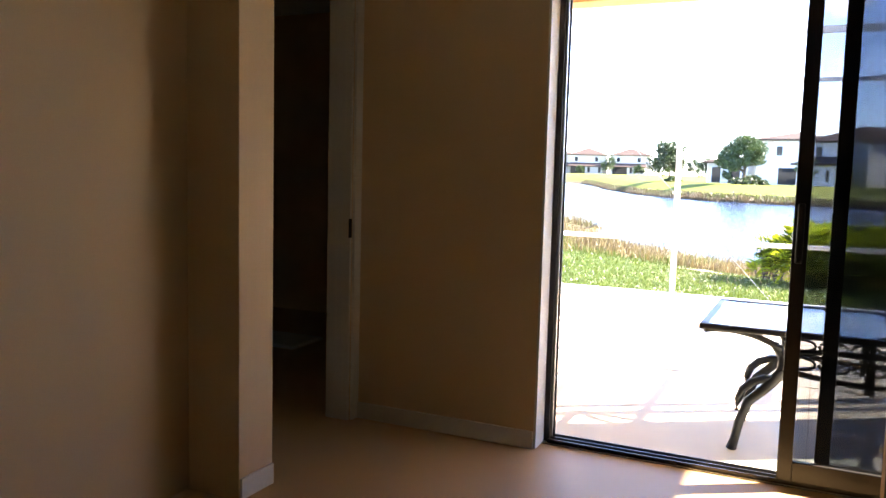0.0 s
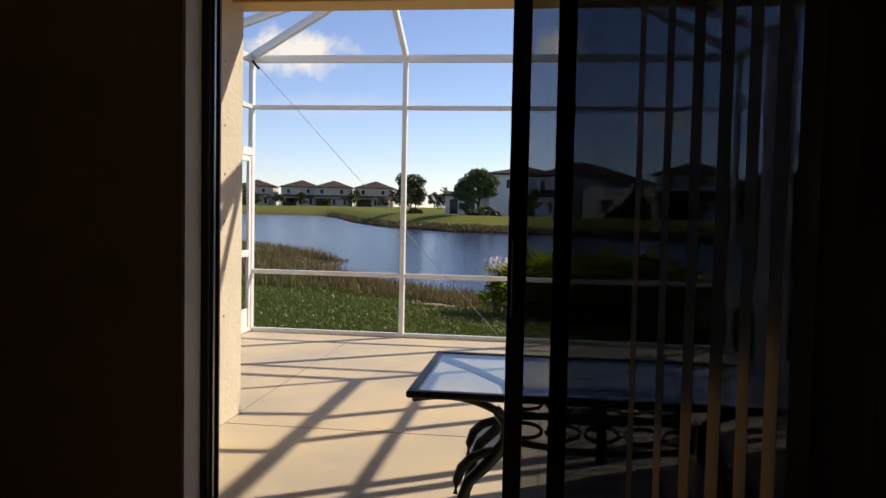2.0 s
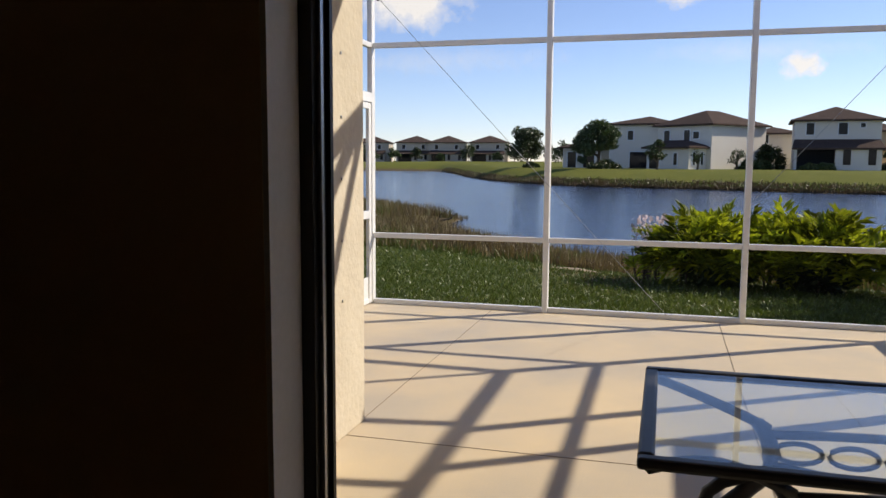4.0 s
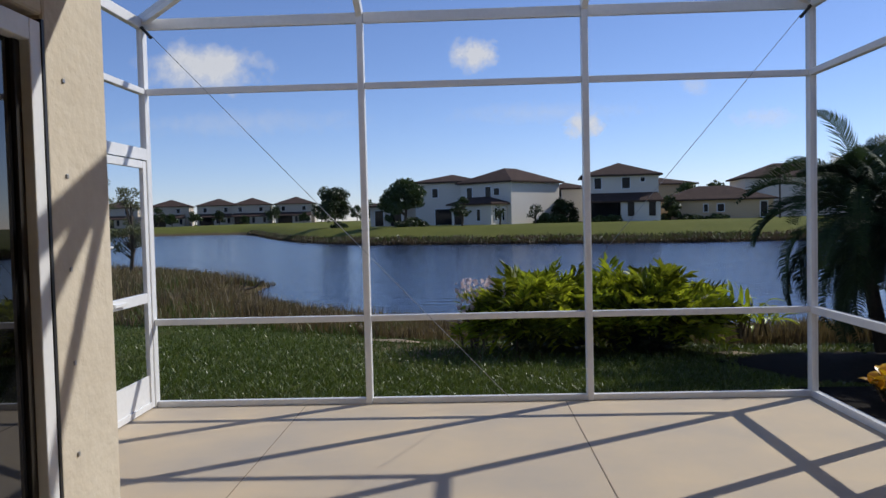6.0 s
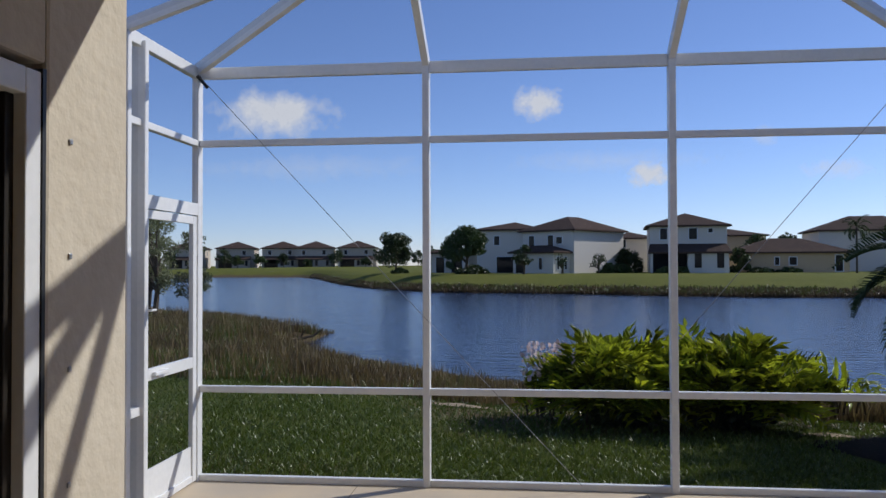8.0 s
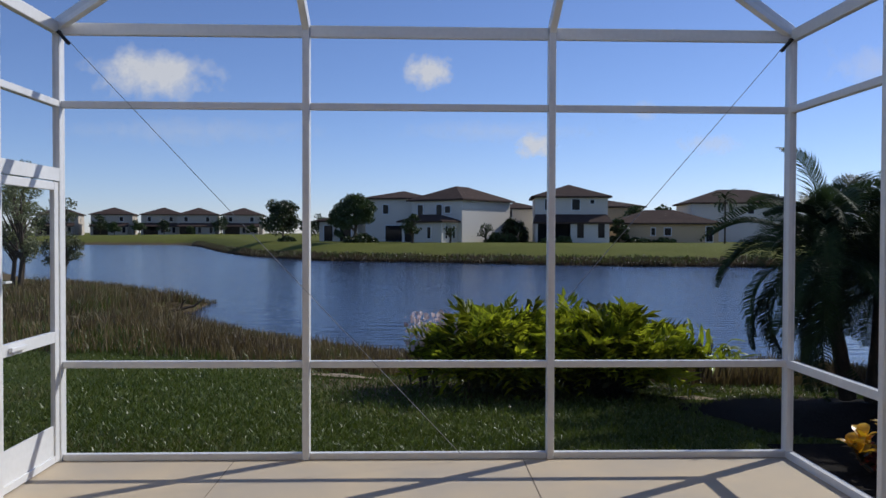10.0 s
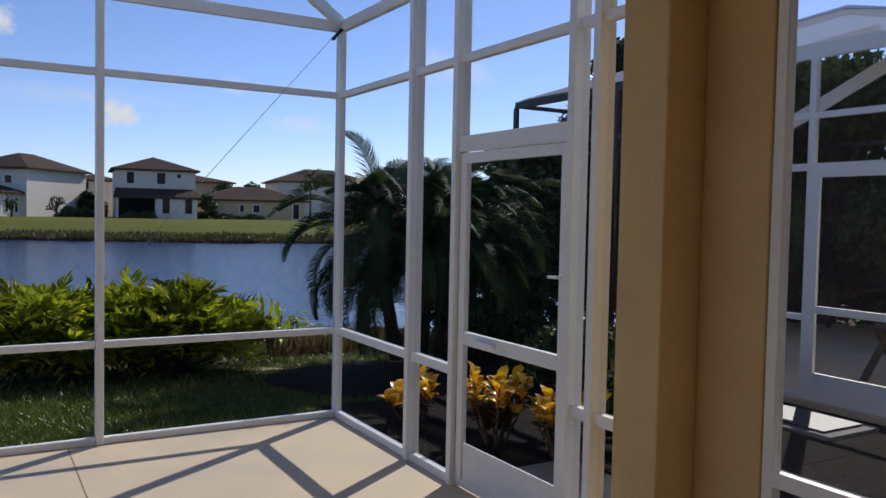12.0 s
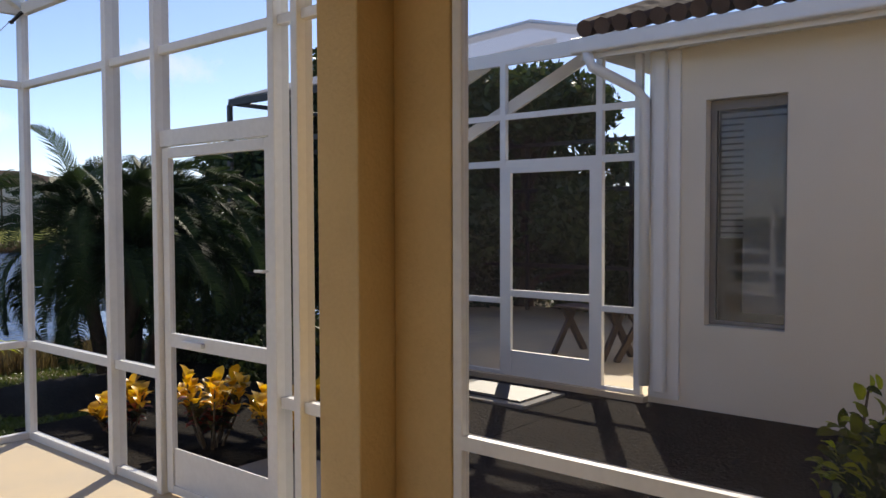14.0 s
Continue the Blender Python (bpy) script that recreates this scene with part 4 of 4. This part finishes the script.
# ---- houses over the lake ----
def house(at, rot, w, d, eave, rise, wall, wins, label, porch=None, name="house"):
    """Front along +x of its own axes, facing -y. wins: (face, u, z, width, height); face f, r or l."""
    o = thing(name, at, label, "house")
    o.rotation_euler = (0, 0, radians(rot))
    bm = bmesh.new()
    box(bm, (0, 0, -0.4), (w, d, eave))
    wl = part("wall", bm, wall, o)
    k, ov = min(w, d) / 2, 0.45
    r0, r1 = ((k, d / 2), (w - k, d / 2)) if w > d else ((w / 2, k), (w / 2, d - k))
    rf = soup("roof", [(-ov, -ov, eave - 0.05), (w + ov, -ov, eave - 0.05), (w + ov, d + ov, eave - 0.05), (-ov, d + ov, eave - 0.05), (*r0, eave + rise), (*r1, eave + rise),
                       (-ov, -ov, eave + 0.12), (w + ov, -ov, eave + 0.12), (w + ov, d + ov, eave + 0.12), (-ov, d + ov, eave + 0.12)],
              [(3, 2, 1, 0), (0, 1, 7, 6), (1, 2, 8, 7), (2, 3, 9, 8), (3, 0, 6, 9)] + ([(6, 7, 5, 4), (7, 8, 5), (8, 9, 4, 5), (9, 6, 4)] if w > d else [(6, 7, 4), (7, 8, 5, 4), (8, 9, 5), (9, 6, 4, 5)]), M_ROOF, o)
    for f, u, z, ww, hh in wins:
        a, b = {"f": ((u, -0.06, z), (u + ww, 0.1, z + hh)), "r": ((w - 0.1, u, z), (w + 0.06, u + ww, z + hh)), "l": ((-0.06, u, z), (0.1, u + ww, z + hh))}[f]
        wn_ = bx("window", a, b, M_WHITE, o)
        i = 0.09
        if f == "f":
            bx("pane", (a[0] + i, -0.075, z + i), (b[0] - i, -0.055, z + hh - i), M_DARK, wn_)
        elif f == "r":
            bx("pane", (w + 0.055, a[1] + i, z + i), (w + 0.075, b[1] - i, z + hh - i), M_DARK, wn_)
        else:
            bx("pane", (-0.075, a[1] + i, z + i), (-0.055, b[1] - i, z + hh - i), M_DARK, wn_)
    if porch:
        u0, u1, dep, h0, h1 = porch
        soup("porch_roof", [(u0, 0, h1), (u1, 0, h1), (u1 + 0.3, -dep - 0.3, h0), (u0 - 0.3, -dep - 0.3, h0), (u0, 0, h1 - 0.2), (u1, 0, h1 - 0.2), (u1 + 0.3, -dep - 0.3, h0 - 0.2), (u0 - 0.3, -dep - 0.3, h0 - 0.2)],
             [(0, 3, 2, 1), (4, 5, 6, 7), (3, 7, 6, 2), (0, 4, 7, 3), (1, 2, 6, 5)], M_ROOF, o)
        mid = u0 + (u1 - u0) * 0.5
        bx("porch_room", (mid, -dep, -0.4), (u1, 0, h0 - 0.15), wall, o)
        bx("porch_window", (mid + 0.5, -dep - 0.05, 0.6), (mid + 1.2, -dep + 0.05, 2.1), M_DARK, o)
        bx("porch_window", (u1 - 1.2, -dep - 0.05, 0.6), (u1 - 0.5, -dep + 0.05, 2.1), M_DARK, o)
        # flat dark plate standing for the shaded depth of the open porch
        bx("porch_opening", (u0 + 0.3, -0.08, 0.0), (mid - 0.1, 0.02, 2.4), M_DARK, o)
        for u in (u0, mid - 0.2):
            bx("porch_post", (u, -dep, -0.4), (u + 0.2, -dep + 0.2, h0 - 0.15), wall, o)
    return o


G = 0.70
house((4.46, 93.0, G), 50, 9.4, 7.2, 4.7, 1.75, M_HOUSE, [("l", 1.5, 3.2, 0.9, 0.9), ("l", 2.7, 3.0, 0.9, 1.3), ("l", 5.4, 3.0, 0.9, 1.3)], "white two-storey house with a brown tiled hip roof")
# windows at z 0 in the next three stand for dark open porches
house((-2.09, 94.85, G), -40, 5.6, 2.8, 2.25, 0.85, M_HOUSE, [("f", 0.35, 0.0, 1.4, 2.0), ("f", 3.6, 0.4, 0.6, 1.4), ("r", 0.5, 0.4, 0.5, 1.5), ("r", 1.8, 0.4, 0.5, 1.5)], "low tiled wing of a white house", name="house_wing")
house((-6.4, 99.6, G), -12, 7.4, 8.0, 5.0, 1.1, M_HOUSE, [("f", 2.0, 3.2, 0.8, 1.2), ("f", 2.3, 0.0, 3.4, 2.0)], "white two-storey house part behind a dense tree")
house((-12.0, 101.5, G), -8, 4.6, 5.0, 2.4, 0.9, M_HOUSE, [("f", 0.5, 0.0, 1.2, 2.0), ("f", 2.4, 0.0, 1.5, 2.0)], "low pale house part behind trees")
house((12.75, 95.2, G), -6, 8.0, 8.0, 5.1, 1.65, M_HOUSE, [("f", 1.0, 3.6, 0.9, 1.35), ("f", 4.0, 3.6, 1.0, 1.35), ("f", 6.0, 4.3, 0.6, 0.6)], "pale two-storey house with a tiled porch roof", (0.0, 7.9, 2.2, 2.3, 3.2))
house((9.6, 105.0, G), 0, 5, 5, 4.1, 0.9, M_HOUSE, [("f", 1, 3.0, 0.8, 1.1)], "pale house partly hidden between two others")
house((22.6, 97.3, G), -4, 11.4, 8.0, 2.2, 1.7, M_HOUSE_T, [("f", 3.7, 0.8, 0.6, 1.0), ("f", 5.2, 0.8, 0.9, 1.0), ("f", 9.9, 0.1, 0.9, 1.9)], "tan single-storey house with a tiled hip roof")
house((34.8, 108.0, G), -6, 13, 9, 5.0, 2.0, M_HOUSE, [("f", 7, 3.6, 0.9, 1.2)], "pale two-storey house behind a low house")
house((20.5, 112.0, G), -3, 9, 8, 4.6, 1.1, M_HOUSE_T, [("f", 2, 3, 0.9, 1.1)], "tan house behind other houses")
for x, rot in ((-103, 14), (-88.4, 12), (-75.0, 10), (-65.2, 12), (-53.2, 8)):
    house((x, 224, 1.1), rot, 10.6, 10.2, 5.5, 2.1, M_HOUSE_R, [("f", 1.6, 3.6, 1.1, 1.4), ("f", 7.2, 3.6, 1.1, 1.4), ("r", 3.0, 3.6, 1.0, 1.3)], "far pale two-storey house in a row by the lake", (0.3, 9.6, 2.6, 2.4, 3.3))

# ---- neighbour's house and screened patio ----
NX = 6.75
nh = thing("neighbour_house", (NX, 8.0, 0), "cream stucco house side with a clay tile roof and white gutter", "house")
bm = bmesh.new()
for a, b in (((0, -6.0, -0.2), (0.25, 0.30, 3.12)), ((0, 0.98, -0.2), (0.25, 1.50, 3.12)), ((0, 0.30, -0.2), (0.25, 0.98, 0.69)), ((0, 0.30, 2.645), (0.25, 0.98, 3.12)), ((0.25, 1.25, -0.2), (6.0, 1.5, 3.12))):
    box(bm, a, b)
part("wall", bm, M_NEIGH, nh)
win = bx("window", (0.10, 0.305, 0.695), (0.13, 0.34, 2.64), M_GREY, nh)
bx("window_frame", (0.10, 0.92, 0.695), (0.13, 0.975, 2.64), M_GREY, win)
bx("window_frame", (0.10, 0.34, 2.56), (0.13, 0.92, 2.64), M_GREY, win)
bx("window_frame", (0.10, 0.34, 0.695), (0.13, 0.92, 0.73), M_GREY, win)
bx("pane", (0.115, 0.34, 0.73), (0.121, 0.92, 2.56), M_TINT_PALE, win)
for i in range(20):
    bx("slat", (0.16, 0.36, 1.45 + i * 0.055), (0.165, 0.90, 1.488 + i * 0.055), M_TRIM, win)
bx("blind", (0.19, 0.34, 0.80), (0.20, 0.72, 2.45), M_TRIM, win)
bx("backing", (0.24, 0.305, 0.695), (0.248, 0.975, 2.64), M_DARK, win)
bx("gutter", (-0.50, -6.0, 3.10), (-0.38, 2.05, 3.24), M_WHITE, nh, 0.02)
bx("fascia", (-0.38, -6.0, 3.06), (-0.34, 2.0, 3.26), M_WHITE, nh)
bx("soffit", (-0.34, -6.0, 3.12), (6.0, 2.0, 3.15), M_WHITE, nh)
ds = part("downspout", tube(bmesh.new(), [(-0.44, 1.9, 3.12), (-0.42, 1.86, 2.98), (-0.12, 1.6, 2.80), (-0.06, 1.52, 2.70), (-0.05, 1.52, 0.1)], 0.05, 8), M_WHITE, nh, "white downspout", True)
bx("corner_board", (-0.03, 1.20, 0.0), (0.0, 1.47, 3.1), M_WHITE, nh)
bx("downspout", (-0.11, 1.31, 0.06), (-0.032, 1.41, 3.10), M_WHITE, nh, 0.012, "white square downspout")
bm = bmesh.new()
for i in range(44):
    y = -5.6 + i * 0.174
    pts = [(-0.52, y, 3.30), (1.5, y, 4.0), (3.2, y, 4.6)]
    tube(bm, pts, 0.078, 8)
part("roof_tiles", bm, M_ROOF, nh, "red-brown barrel clay tiles")
bx("roof_deck", (-0.34, -6.0, 3.16), (6.0, 2.0, 3.20), M_ROOF, nh)

nc = thing("neighbour_screen_enclosure", (NX, 9.6, 0), "white-framed screen enclosure of a neighbouring patio", "screen enclosure")
FRONT = (0.0, 0.40, 1.52, 2.1, 4.2, 6.3)
bars = [((0, y, -0.1), (0, y, 3.24), 0.06, 0.07) for y in FRONT]
bars += [((x, 6.3, -0.1), (x, 6.3, 3.24), 0.06, 0.06) for x in (1.9, 3.8)]
bars += [((0, 0, z), (0, 2.1, z), 0.05, h) for z, h in ((2.67, 0.05), (3.27, 0.13), (2.19, 0.06), (0.0, 0.06))]
bars += [((0, 2.1, 3.27), (0, 3.6, 3.27), 0.05, 0.1), ((0, 3.6, 3.27), (0, 6.3, 3.27), 0.05, 0.08), ((0, 3.6, 2.67), (0, 6.3, 2.67), 0.05, 0.06)]
bars += [((0, 1.55, 0.77), (0, 2.1, 0.77), 0.05, 0.05), ((0, 0, 0.77), (0, 0.38, 0.77), 0.05, 0.05)]
bars += [((0, 6.3, z), (3.8, 6.3, z), 0.05, 0.06) for z in (0.82, 2.67, 3.27)]
bars += [((0, y, 3.27), (1.9, 2.46, 4.13), 0.06, 0.1) for y in (0.0, 6.3)] + [((0, y, 3.27), (1.9, y, 3.85), 0.06, 0.09) for y in (2.1, 4.2)]
bars += [((5.0, y, -0.1), (5.0, y, 2.9), 0.06, 0.06) for y in (0.6, 2.6, 4.6)] + [((5.0, 0.0, z), (5.0, 6.3, z), 0.05, 0.06) for z in (0.8, 2.1, 2.9)]
# far bars take dark bronze to stand for white frames seen against light
for p, q, w, d in bars:
    part("frame_bar", beam(bmesh.new(), p, q, w, d), M_BRONZE if min(p[1], q[1]) > 3.5 or p[0] > 4 else M_WHITE, nc)
for y in (0.9, 2.4):
    part("knee_brace", beam(bmesh.new(), (0.05, y + 1.5, 2.35), (0.9, y, 3.45), 0.09, 0.12), M_WHITE, nc, "white arched roof brace")
for y0, y1 in ((0.03, 0.37), (0.43, 1.49), (1.55, 2.07), (2.12, 4.18), (4.22, 6.28)):
    soup("screen_panel", [(0.01, y0, 0.03), (0.01, y1, 0.03), (0.01, y1, 3.20), (0.01, y0, 3.20)], [(0, 1, 2, 3)], M_SCREEN, nc)
for tri_ in ([(0, 0, 3.34), (0, 6.3, 3.34), (1.9, 2.46, 4.16)], [(0, 0, 3.34), (1.9, 2.46, 4.16), (3.8, 0, 3.34)]):
    soup("screen_panel", tri_, [(0, 1, 2)], M_SCREEN_ROOF, nc)
nd_ = thing("neighbour_screen_door", (NX - 0.01, 10.56, 0.02), "white screen door of a neighbouring patio", "door", "screen doors")
for a, b in (((-0.02, -0.53, 0), (0.02, -0.46, 2.14)), ((-0.02, 0.46, 0), (0.02, 0.53, 2.14)), ((-0.018, -0.46, 2.07), (0.018, 0.46, 2.14)), ((-0.018, -0.46, 0.80), (0.018, 0.46, 0.87)), ((-0.018, -0.46, 0), (0.018, 0.46, 0.24))):
    bx("door_frame", a, b, M_WHITE, nd_, 0.003)
setting("neighbour_patio", [((NX - 0.1, 9.5, -0.2), (NX + 5.5, 16.0, 0.0))], M_CONCRETE, "sunlit pale paver patio of a neighbour", "patio")
setting("stepping_pad", [((2.66, 9.55, -0.15), (3.6, 10.75, -0.04))], M_PAD, "concrete pad toned down for shade outside a screen door", "pad")
setting("stepping_pad", [((5.75, 10.2, -0.15), (6.45, 11.3, -0.03))], M_PAD, "pale concrete step pad before a screen door", "pad")
tagged(link("door_mat", box(bmesh.new(), (5.85, 10.3, -0.026), (6.38, 11.15, -0.012), 0.004), M_BLACK), "dark door mat on a concrete pad", "mat")


def picnic(at, rot, label, name, w, h):
    o = thing(name, at, label, "bench" if w > 0.6 else "chair")
    o.rotation_euler = (0, 0, radians(rot))
    for i in range(4):
        bx("board", (-w / 2, -0.2 + i * 0.1, h - 0.03), (w / 2, -0.11 + i * 0.1, h), M_WOOD, o, 0.003)
    for s in (-1, 1):
        for p, q in (((s * w * 0.4, -0.28, 0), (s * w * 0.4, 0.1, h - 0.03)), ((s * w * 0.4, 0.28, 0), (s * w * 0.4, -0.1, h - 0.03))):
            part("leg", beam(bmesh.new(), p, q, 0.05, 0.07), M_WOOD, o)


picnic((8.3, 10.95, 0.0), 80, "dark wooden patio table with crossed legs", "garden_table", 0.9, 0.58)
picnic((8.2, 10.2, 0.0), 60, "dark wooden patio bench with crossed legs", "garden_bench", 0.5, 0.6)

# marker post by the water
sg = thing("utility_marker", (-3.6, 20.95, -0.62), "small grey-green marker box at the lake edge", "marker")
bx("post", (-0.03, -0.03, 0), (0.03, 0.03, 0.22), M_STEEL, sg)
bx("plate", (-0.09, -0.05, 0.2), (0.09, 0.05, 0.5), M_PAD, sg, 0.01)


# ---- clouds ----
def cloud(at, w, h, seed, soft, label):
    soft *= 1.5
    m = bpy.data.materials.new("cloud")
    m.use_nodes = True
    n, l = m.node_tree.nodes, m.node_tree.links
    n.remove(n["Principled BSDF"])
    tc, mp, nz, gr, mu, rp, em, tr, mx, mp2 = (n.new("ShaderNodeTexCoord"), n.new("ShaderNodeMapping"), n.new("ShaderNodeTexNoise"), n.new("ShaderNodeTexGradient"), n.new("ShaderNodeMath"),
                                              n.new("ShaderNodeMapRange"), n.new("ShaderNodeEmission"), n.new("ShaderNodeBsdfTransparent"), n.new("ShaderNodeMixShader"), n.new("ShaderNodeMapping"))
    gr.gradient_type = "SPHERICAL"
    mp2.inputs["Location"].default_value, mp2.inputs["Scale"].default_value = (-1, -1, 0), (2, 2, 0)
    l.new(tc.outputs["Generated"], mp2.inputs[0]), l.new(mp2.outputs[0], gr.inputs[0])
    mp.inputs["Location"].default_value, mp.inputs["Scale"].default_value = (seed, seed * 1.7, 0), (w / h * 2.2, 2.2, 1)
    nz.inputs["Detail"].default_value, nz.inputs["Scale"].default_value, nz.inputs["Roughness"].default_value = 7, 1.3, 0.62
    l.new(tc.outputs["Generated"], mp.inputs[0]), l.new(mp.outputs[0], nz.inputs["Vector"])
    mu.operation = "MULTIPLY_ADD"
    l.new(nz.outputs[0], mu.inputs[0]), l.new(gr.outputs[1], mu.inputs[2])
    mu.inputs[1].default_value = 1.3
    rp.inputs[1].default_value, rp.inputs[2].default_value, rp.inputs[4].default_value = 0.86, 0.86 + soft, 0.85 if soft < 0.6 else 0.35
    l.new(mu.outputs[0], rp.inputs[0]), l.new(rp.outputs[0], mx.inputs[0])
    em.inputs[0].default_value, em.inputs[1].default_value = (1.0, 0.98, 0.96, 1), 0.72
    l.new(tr.outputs[0], mx.inputs[1]), l.new(em.outputs[0], mx.inputs[2]), l.new(mx.outputs[0], n["Material Output"].inputs[0])
    ob = soup("cloud", [(-w, -h, 0), (w, -h, 0), (w, h, 0), (-w, h, 0)], [(0, 1, 2, 3)], m)
    ob.visible_shadow = False
    ob.matrix_world = pose(*at, 90, 0, 0)
    tagged(ob, label, "cloud", "", "structure")
    ob.name = "backdrop_cloud"


cloud((-195, 600, 118), 62, 26, 1.3, 0.35, "white fair-weather cloud in a blue sky")
cloud((8, 600, 122), 24, 17, 4.1, 0.3, "small white cloud in a blue sky")
cloud((86, 600, 68), 20, 13, 7.7, 0.3, "small white cloud low in the sky")
cloud((220, 600, 70), 34, 11, 2.9, 0.4, "small flat white cloud low in the sky")
cloud((168, 600, 95), 16, 10, 5.9, 0.4, "small thin cloud in a blue sky")
cloud((-170, 610, 78), 130, 14, 8.3, 0.9, "long thin veil of cloud")
cloud((60, 615, 80), 110, 12, 3.3, 0.9, "long thin veil of cloud")
cloud((330, 560, 120), 60, 22, 6.3, 0.4, "white cloud in a blue sky")
cloud((420, 430, 90), 45, 20, 9.1, 0.4, "white cloud in a blue sky")


# ---- grass and reeds ----
def blades(name, region, n, h0, h1, w, lean, material, label, seed):
    """Narrow bent blades over a stretch of ground; region gives x, y from two numbers, or nothing."""
    rs = np.random.RandomState(seed)
    vs, fs = [], []
    for _ in range(n):
        q = region(rs.rand(), rs.rand())
        if q is None:
            continue
        x, y, k = q
        z = land(x, y)
        a, b = rs.uniform(0, math.tau), rs.uniform(0, math.tau)
        h = rs.uniform(h0, h1) * k
        dx, dy = w * math.cos(a), w * math.sin(a)
        lx, ly = lean * h * math.cos(b) * rs.rand(), lean * h * math.sin(b) * rs.rand()
        i = len(vs)
        vs += [(x - dx, y - dy, z), (x + dx, y + dy, z), (x + dx * 0.7 + lx * 0.4, y + dy * 0.7 + ly * 0.4, z + h * 0.6), (x - dx * 0.7 + lx * 0.4, y - dy * 0.7 + ly * 0.4, z + h * 0.6), (x + lx, y + ly, z + h)]
        fs += [(i, i + 1, i + 2, i + 3), (i + 3, i + 2, i + 4)]
    tagged(soup(name, vs, fs, material), label, "grass", "", "stuff")


def lawn(u, v):
    y = 12.5 + 7.5 * v ** 1.7
    x = -0.3 + (u - 0.5) * (y - 4.5) * 1.45
    if x > 2.58 and y < 13.02 or ((x - 4.3) / 1.9) ** 2 + ((y - 14.1) / 1.3) ** 2 < 0.9:
        return None
    return x, y, 1.0


def reeds(u, v):
    x = -13 + u * 20
    n = line_at(NEAR, x)
    s = n - 16.8
    y = n + 0.4 - v * max(2.0, min(s, 14))
    edge = float(np.interp(x, (-6, -3.7, -1.9, -0.4, 3), (18.3, 17.9, 17.3, 16.9, 16.9)))
    if y < edge + 0.5 * noise.noise((x * 0.9, 0, 3)):
        return None
    if ((x + 7.1) / 1.1) ** 2 + ((y - 28.9) / 0.8) ** 2 < 1:
        return None
    k = 0.75 + 0.6 * noise.noise((x * 0.5, y * 0.5, 0))
    k = max(0.25, k) * min(1.0, 0.35 + 0.3 * max(0, n - y)) * (0.8 if x < -6.5 else 1.0)
    return x, y, k * float(np.interp(y - edge, (0, 1.5), (0.45, 1.0)))


blades("grass", lawn, 85000, 0.025, 0.065, 0.007, 1.4, M_GRASS, "thick green broad-bladed lawn grass", 3)
def far_edge(u, v):
    x = -40 + 95 * u
    return x, line_at(FAR, x) + 0.05 + 2.6 * v * v, 0.6 + 0.8 * max(0, 0.5 + noise.noise((x * 0.4, 0, 7)))


def far_scrub(u, v):
    x, y, k = far_edge(u, v)
    return (x, y + 0.5, k) if noise.noise((x * 0.25, y, 31)) > -0.1 else None


blades("far_grass", far_scrub, 14000, 0.10, 0.32, 0.04, 0.9, M_GRASS, "long green grass on a far bank", 10)
blades("far_reeds", far_edge, 22000, 0.10, 0.36, 0.04, 0.9, M_REED_DARK, "brown grass edge of a far shore", 9)
def reeds_old(u, v):
    q = reeds(u, v)
    if q is None or noise.noise((q[0] * 0.8, q[1] * 0.5, 11)) < 0.0:
        return None
    return q[0], q[1], q[2] * 0.9


def scrub(u, v):
    q = reeds(u, v)
    if q is None or noise.noise((q[0] * 0.7, q[1] * 0.45, 23)) < 0.05:
        return None
    return q[0], q[1], q[2] * 0.85


blades("reeds", reeds, 28000, 0.26, 0.66, 0.010, 0.5, M_REED, "brown and olive reeds along the lake edge", 5)
blades("old_reeds", reeds_old, 26000, 0.26, 0.66, 0.011, 0.6, M_REED_DARK, "dark brown old reeds in patches along the lake edge", 6)
blades("shore_grass", scrub, 34000, 0.22, 0.58, 0.010, 0.8, M_GRASS, "olive green grass tufts among reeds", 8)


# bare ground, fallen branch and stones at the lake edge
def bare_or_shade_patch(cx, cy, rx, ry, label, material=M_SAND):
    pts = []
    for i in range(26):
        a = i * math.tau / 26
        r = 1 + 0.35 * noise.noise((cx + 2 * math.cos(a), cy + 2 * math.sin(a), 0.5))
        x, y = cx + rx * r * math.cos(a), cy + ry * r * math.sin(a)
        pts.append((x, y, land(x, y) + 0.012))
    pts.append((cx, cy, land(cx, cy) + 0.045))
    tagged(soup("bare_ground", pts, [(i, (i + 1) % 26, 26) for i in range(26)], material), label, "soil", "", "structure")


bare_or_shade_patch(-5.1, 18.9, 0.9, 0.35, "pale bare sand at the end of a lawn")
bare_or_shade_patch(-1.25, 16.75, 0.45, 0.14, "reddish bare soil at the end of a lawn")
# shade of the palms laid on the lawn as a dark patch
bare_or_shade_patch(4.3, 14.1, 1.9, 1.3, "dark patch standing for the shade under palms", M_SOIL_SHADE)
bare_or_shade_patch(2.75, 15.2, 0.3, 0.12, "pale bare soil beside palms")
bm = bmesh.new()
tube(bm, [(-7.0, 27.0, -0.42), (-6.5, 27.2, -0.30), (-6.1, 27.4, -0.22), (-5.9, 27.5, -0.05)], [0.05, 0.045, 0.03, 0.012], 6)
tube(bm, [(-6.4, 27.2, -0.28), (-6.3, 27.05, -0.12), (-6.2, 26.95, -0.02)], [0.03, 0.02, 0.008], 5)
tagged(link("fallen_branch", bm, M_BARK), "dark dead branch fallen at the water's edge", "branch")
